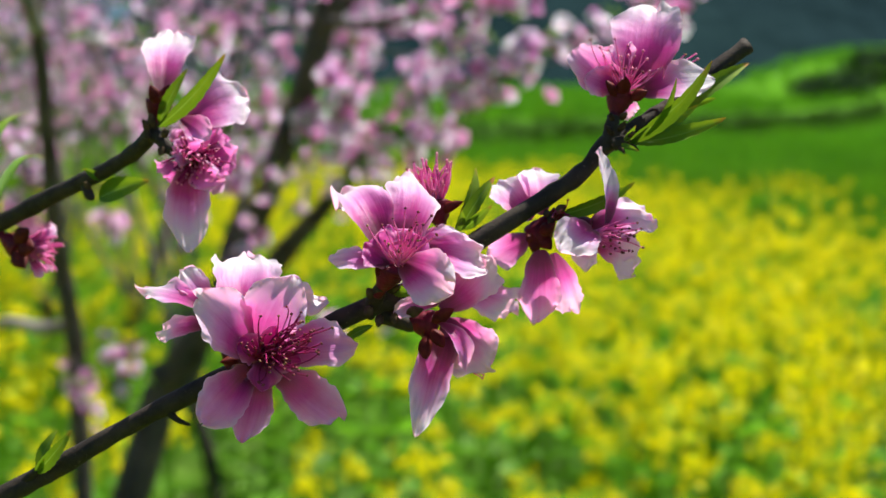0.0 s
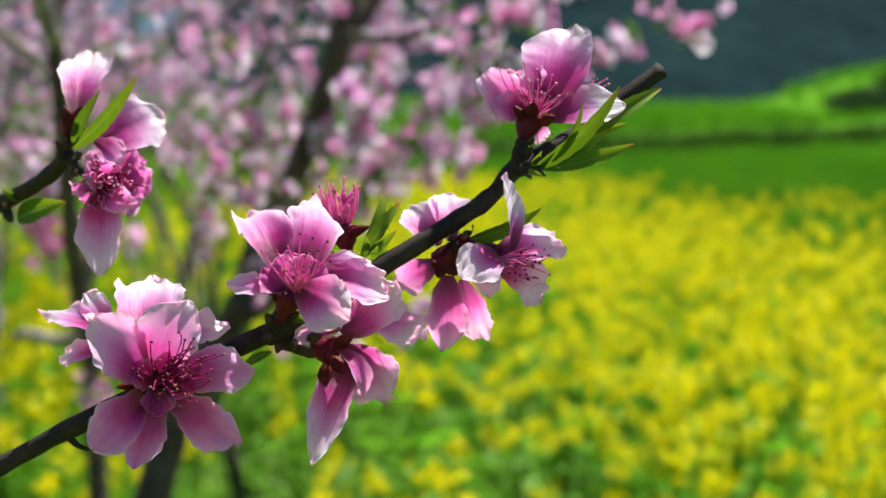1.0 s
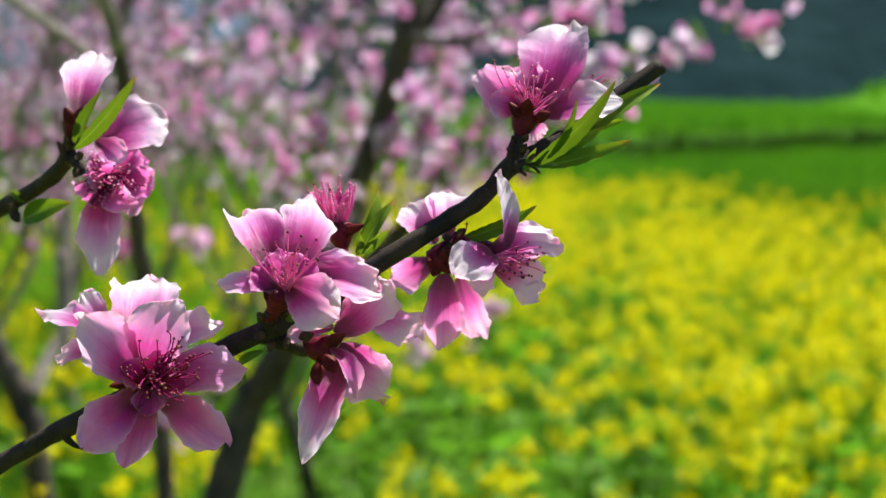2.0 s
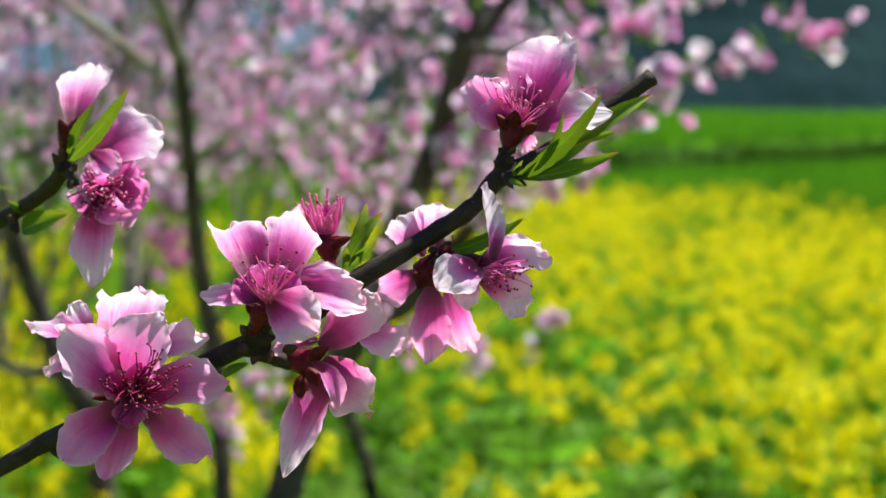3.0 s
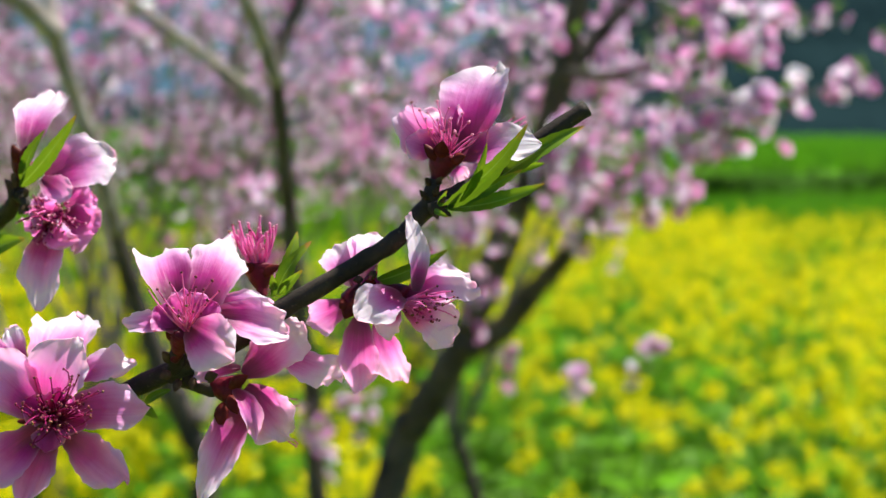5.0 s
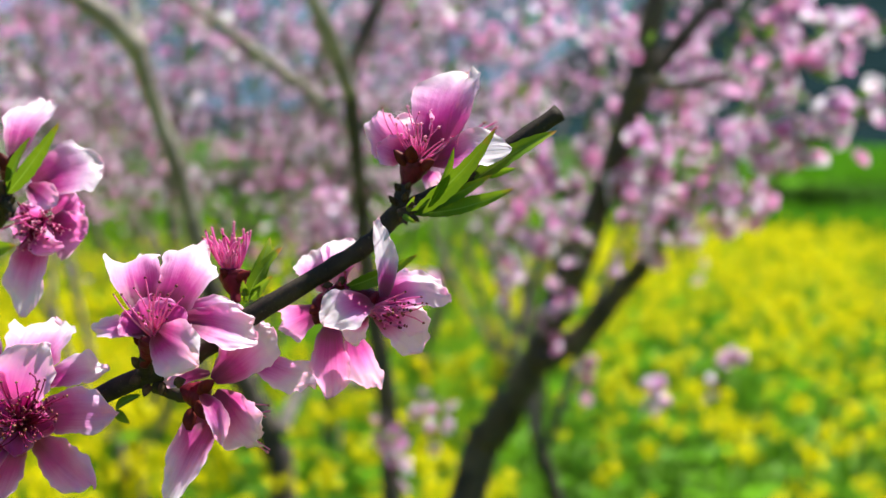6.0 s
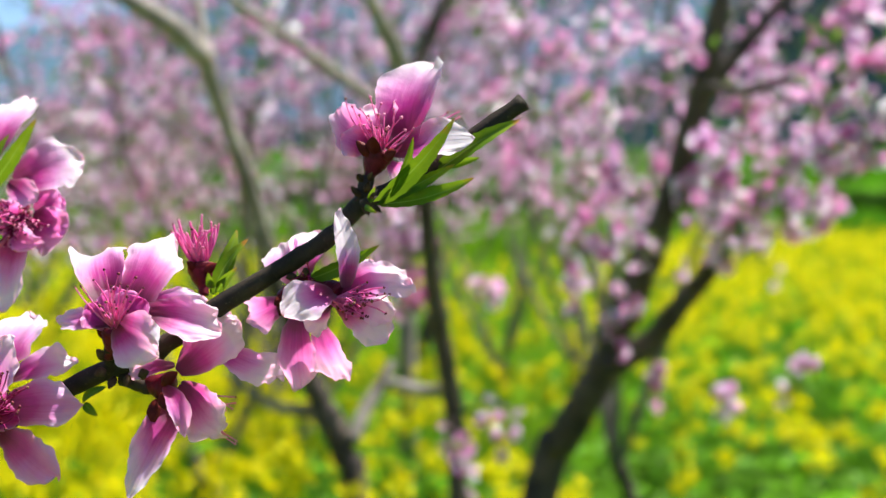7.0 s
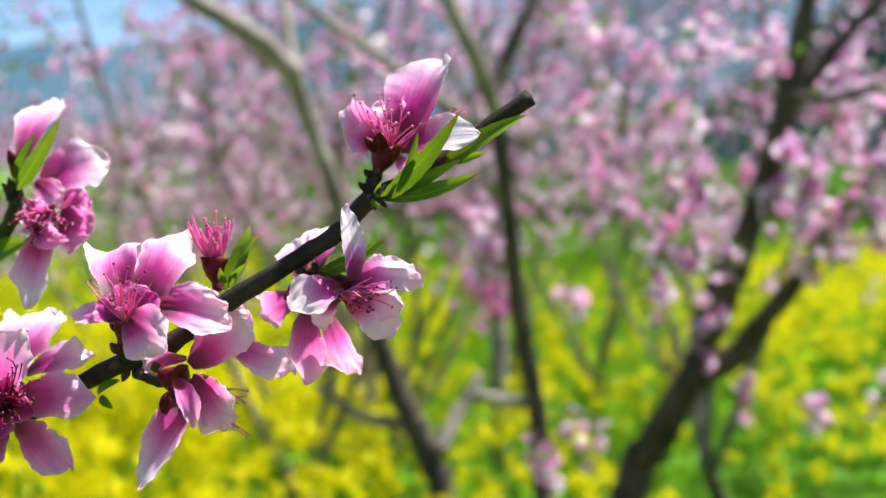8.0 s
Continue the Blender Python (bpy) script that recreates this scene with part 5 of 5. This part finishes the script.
petal(bl, (0.0798, 0.463, 1.473), (0.0978, 0.463, 1.477), 0.0091, (0, -0.85, 0.5), bend=0.1, cup=0.25, blunt=4, ruffle=0.2, tint=0.6)
petal(bl, (0.0778, 0.47, 1.474), (0.0785, 0.477, 1.486), 0.0105, (0.08, -0.83, 0.55), bend=0.1, cup=0.2, blunt=5, ruffle=0.9, tint=0.5)
petal(bl, (0.0774, 0.467, 1.472), (0.0804, 0.47, 1.468), 0.0046, (0.37, -0.85, -0.37), bend=0.1, cup=0.2, blunt=5, ruffle=0.8, tint=0.7)
petal(bl, (0.0761, 0.467, 1.474), (0.073, 0.472, 1.485), 0.0134, (-0.1, -0.98, 0.05), bend=0.14, cup=0.3, blunt=6, ruffle=0.9, tint=0.35)
petal(bl, (0.0773, 0.467, 1.474), (0.0815, 0.471, 1.483), 0.0103, (-0.1, -0.98, 0.05), bend=0.14, cup=0.3, blunt=6, ruffle=0.9, tint=0.35)
sepal(bl, (0.0764, 0.46, 1.4728), (0.0771, 0.457, 1.4769), 0.0032)
sepal(bl, (0.0757, 0.46, 1.4725), (0.0727, 0.459, 1.4761), 0.0022)
sepal(bl, (0.0785, 0.46, 1.4723), (0.082, 0.458, 1.4738), 0.0027)
stamens(bl, (0.0772, 0.463, 1.4735), [(0.0706, 0.462, 1.485), (0.074, 0.463, 1.4851), (0.0726, 0.459, 1.4826), (0.0776, 0.462, 1.4834), (0.0808, 0.46, 1.4827), (0.0828, 0.462, 1.4812), (0.0793, 0.456, 1.4808), (0.0761, 0.457, 1.4814), (0.0845, 0.462, 1.4798), (0.0805, 0.456, 1.479), (0.0733, 0.458, 1.4796)], 26, 0.22, 1, 0.8)
stamens(bl, (0.0788, 0.464, 1.4737), [(0.091, 0.466, 1.4824), (0.094, 0.466, 1.4829), (0.0948, 0.466, 1.4814)], 4, 0.08, 1)
leaf(branch, (0.0767, 0.458, 1.4619), (0.0959, 0.455, 1.4808), 0.0041, (0.30, -0.84, -0.44), 0.12)
leaf(branch, (0.078, 0.457, 1.4622), (0.0997, 0.457, 1.4681), 0.0037, (-0.11, -0.90, 0.42), -0.12)
leaf(branch, (0.0794, 0.459, 1.463), (0.0941, 0.462, 1.471), 0.0026, (0.24, -0.97, -0.08), 0.1)
leaf(branch, (0.0876, 0.466, 1.468), (0.1068, 0.47, 1.4808), 0.0038, (0.00, -0.96, 0.30), 0.1)
leaf(branch, (0.0814, 0.456, 1.464), (0.0876, 0.452, 1.4768), 0.0022, (0.52, -0.70, -0.48), 0.1)
leaf(branch, (0.0893, 0.468, 1.4709), (0.0987, 0.466, 1.4725), 0.0022, (-0.17, -0.96, -0.21), 0.1)
leaf(branch, (0.0769, 0.456, 1.4627), (0.079, 0.453, 1.4662), 0.0013, (-0.25, -0.81, -0.54), 0.1)
leaf(branch, (0.076, 0.455, 1.4619), (0.0797, 0.452, 1.4605), 0.0012, (-0.54, -0.79, 0.29), 0.1)
branch = thing("peach_branch", (-0.12, 0.55, 1.42), "dark peach twig with crumpled magenta blossoms and fresh leaves", "blossom branch")
twig(branch, "twig", [((-0.76, 0.94, -0.02), 0.014), ((-0.69, 0.9, 0.5), 0.012), ((-0.56, 0.83, 0.95), 0.01), ((-0.37, 0.72, 1.28), 0.007), ((-0.1695, 0.6, 1.4029), 0.0034), ((-0.1194, 0.56, 1.4212), 0.0029), ((-0.0906, 0.535, 1.4322), 0.0025), ((-0.0796, 0.527, 1.4375), 0.0024), ((-0.0628, 0.518, 1.4459), 0.0022), ((-0.0493, 0.508, 1.452), 0.0021), ((-0.039, 0.497, 1.4577), 0.0020), ((-0.0345, 0.491, 1.4621), 0.0019), ((-0.0335, 0.49, 1.4666), 0.0011)])
twig(branch, "spur", [((-0.0345, 0.488, 1.4611), 0.0010), ((-0.0349, 0.487, 1.4639), 0.0007), ((-0.0356, 0.486, 1.4656), 0.0003)])
twig(branch, "spur", [((-0.0544, 0.512, 1.4489), 0.0015), ((-0.0527, 0.509, 1.4462), 0.0013), ((-0.0515, 0.508, 1.4453), 0.0007)])
twig(branch, "spur", [((-0.0329, 0.489, 1.4618), 0.0018), ((-0.0292, 0.487, 1.4589), 0.0015), ((-0.0264, 0.486, 1.4572), 0.0015)])
bud_scale(branch, (-0.0341, 0.487, 1.4629), (-0.0353, 0.486, 1.4656), 0.0019)
bud_scale(branch, (-0.033, 0.487, 1.4635), (-0.0337, 0.486, 1.4673), 0.0019)
bud_scale(branch, (-0.0314, 0.487, 1.4619), (-0.029, 0.485, 1.463), 0.0022)
bud_scale(branch, (-0.0302, 0.486, 1.4595), (-0.0314, 0.485, 1.4571), 0.0021)
bud_scale(branch, (-0.0283, 0.486, 1.459), (-0.0264, 0.484, 1.4609), 0.0019)
bud_scale(branch, (-0.0522, 0.508, 1.4477), (-0.0535, 0.506, 1.4496), 0.0017)
bl = blossom(branch, (-0.0321, 0.49, 1.47), (-0.0335, 0.49, 1.4652), "half-open pink blossom with red base beside a leaf")
petal(bl, (-0.031, 0.488, 1.471), (-0.0311, 0.506, 1.488), 0.0131, (0, -0.8, 0.6), bend=0.1, cup=0.28, blunt=7, ruffle=0.45, tint=0.35)
petal(bl, (-0.0276, 0.491, 1.466), (-0.011, 0.497, 1.472), 0.0144, (0.1, -0.95, 0.3), bend=0.12, cup=0.25, blunt=4, ruffle=0.5, tint=0.25)
petal(bl, (-0.0268, 0.487, 1.466), (-0.0199, 0.488, 1.461), 0.0074, (0.2, -0.9, 0.3), bend=0.1, cup=0.3, blunt=5, ruffle=0.7, tint=0.1)
sepal(bl, (-0.0317, 0.487, 1.4693), (-0.0338, 0.486, 1.474), 0.0030)
sepal(bl, (-0.0311, 0.486, 1.4693), (-0.029, 0.485, 1.4741), 0.0030)
leaf(branch, (-0.0322, 0.487, 1.4638), (-0.0152, 0.48, 1.4815), 0.0038, (0.21, -0.82, -0.53), 0.1)
leaf(branch, (-0.0317, 0.487, 1.4646), (-0.0245, 0.484, 1.4779), 0.0028, (-0.28, -0.96, -0.06), 0.1)
leaf(branch, (-0.0495, 0.505, 1.4457), (-0.0361, 0.5, 1.4504), 0.0055, (-0.39, -0.91, 0.13), 0.1)
leaf(branch, (-0.0493, 0.508, 1.4502), (-0.0535, 0.506, 1.453), 0.0020, (0.38, -0.92, -0.09), 0.1)
bl = blossom(branch, (-0.0234, 0.489, 1.4572), (-0.0273, 0.488, 1.4578), "crumpled magenta blossom full of stamens")
petal(bl, (-0.0247, 0.492, 1.455), (-0.0231, 0.478, 1.436), 0.0111, (0, -0.95, -0.25), bend=0.08, cup=0.35, blunt=7, ruffle=0.6, point=0, off=0, tint=0.2, wide=0.5)
petal(bl, (-0.0228, 0.492, 1.4575), (-0.0145, 0.494, 1.4537), 0.0134, (0.32, -0.95, -0.25), 0.2, 0.5, 6, 1.8, tint=-0.32)
petal(bl, (-0.0265, 0.492, 1.455), (-0.0313, 0.494, 1.451), 0.0093, (-0.30, -0.95, -0.25), 0.2, 0.4, 6, 1.8, tint=-0.32)
petal(bl, (-0.023, 0.486, 1.4559), (-0.0161, 0.482, 1.4517), 0.0084, (-0.22, -0.95, -0.25), 0.3, 0.6, 6, 2, tint=-0.32)
petal(bl, (-0.0238, 0.487, 1.4566), (-0.027, 0.483, 1.4604), 0.0079, (0.62, -0.95, -0.25), 0.3, 0.6, 6, 2, tint=-0.32)
petal(bl, (-0.0233, 0.494, 1.4588), (-0.017, 0.497, 1.4625), 0.0098, (0.35, -0.95, -0.25), 0.2, 0.4, 6, 1.8, tint=-0.32)
petal(bl, (-0.0254, 0.494, 1.4584), (-0.0269, 0.496, 1.4637), 0.0082, (0.04, -0.95, -0.25), 0.2, 0.4, 6, 1.8, tint=-0.32)
stamens(bl, (-0.0232, 0.488, 1.4572), [(-0.0282, 0.48, 1.4591), (-0.0286, 0.481, 1.454), (-0.0249, 0.48, 1.4621), (-0.02, 0.478, 1.4615), (-0.0162, 0.48, 1.4593), (-0.0151, 0.482, 1.4541), (-0.0171, 0.482, 1.4511), (-0.0223, 0.481, 1.45), (-0.0264, 0.481, 1.4507), (-0.0208, 0.474, 1.4563), (-0.0234, 0.474, 1.4576), (-0.0185, 0.475, 1.4557)], 120, 0.3, 3, 1.5)
bl = blossom(branch, (-0.0742, 0.526, 1.4312), (-0.0796, 0.527, 1.4345), "spent blossom with browned calyx and curled pink stamens")
stamens(bl, (-0.0727, 0.526, 1.4309), [(-0.063, 0.526, 1.4333), (-0.0621, 0.52, 1.4315), (-0.0638, 0.526, 1.4254), (-0.0662, 0.52, 1.4259), (-0.0654, 0.527, 1.4369), (-0.0689, 0.526, 1.4372), (-0.0653, 0.53, 1.4277)], 46, 0.25, 1, 1.7)
petal(bl, (-0.0721, 0.527, 1.4338), (-0.0656, 0.53, 1.4367), 0.0052, (0.51, -0.79, -0.34), 0.3, 0.5, 5, 2)
petal(bl, (-0.0722, 0.527, 1.4294), (-0.0661, 0.53, 1.425), 0.0052, (0.10, -0.88, -0.46), 0.3, 0.5, 5, 2)
sepal(bl, (-0.0742, 0.523, 1.4319), (-0.0691, 0.52, 1.4315), 0.0051)
sepal(bl, (-0.075, 0.523, 1.4304), (-0.0714, 0.52, 1.4263), 0.0045)
sepal(bl, (-0.075, 0.523, 1.4326), (-0.0706, 0.52, 1.4366), 0.0045)
leaf(branch, (-0.084, 0.527, 1.4367), (-0.0878, 0.6, 1.466), 0.0047, (-0.34, -0.37, 0.86), 0.1)
leaf(branch, (-0.0826, 0.527, 1.4352), (-0.0831, 0.6, 1.4521), 0.0030, (-0.11, -0.22, 0.97), 0.1)
# -- end of the branches
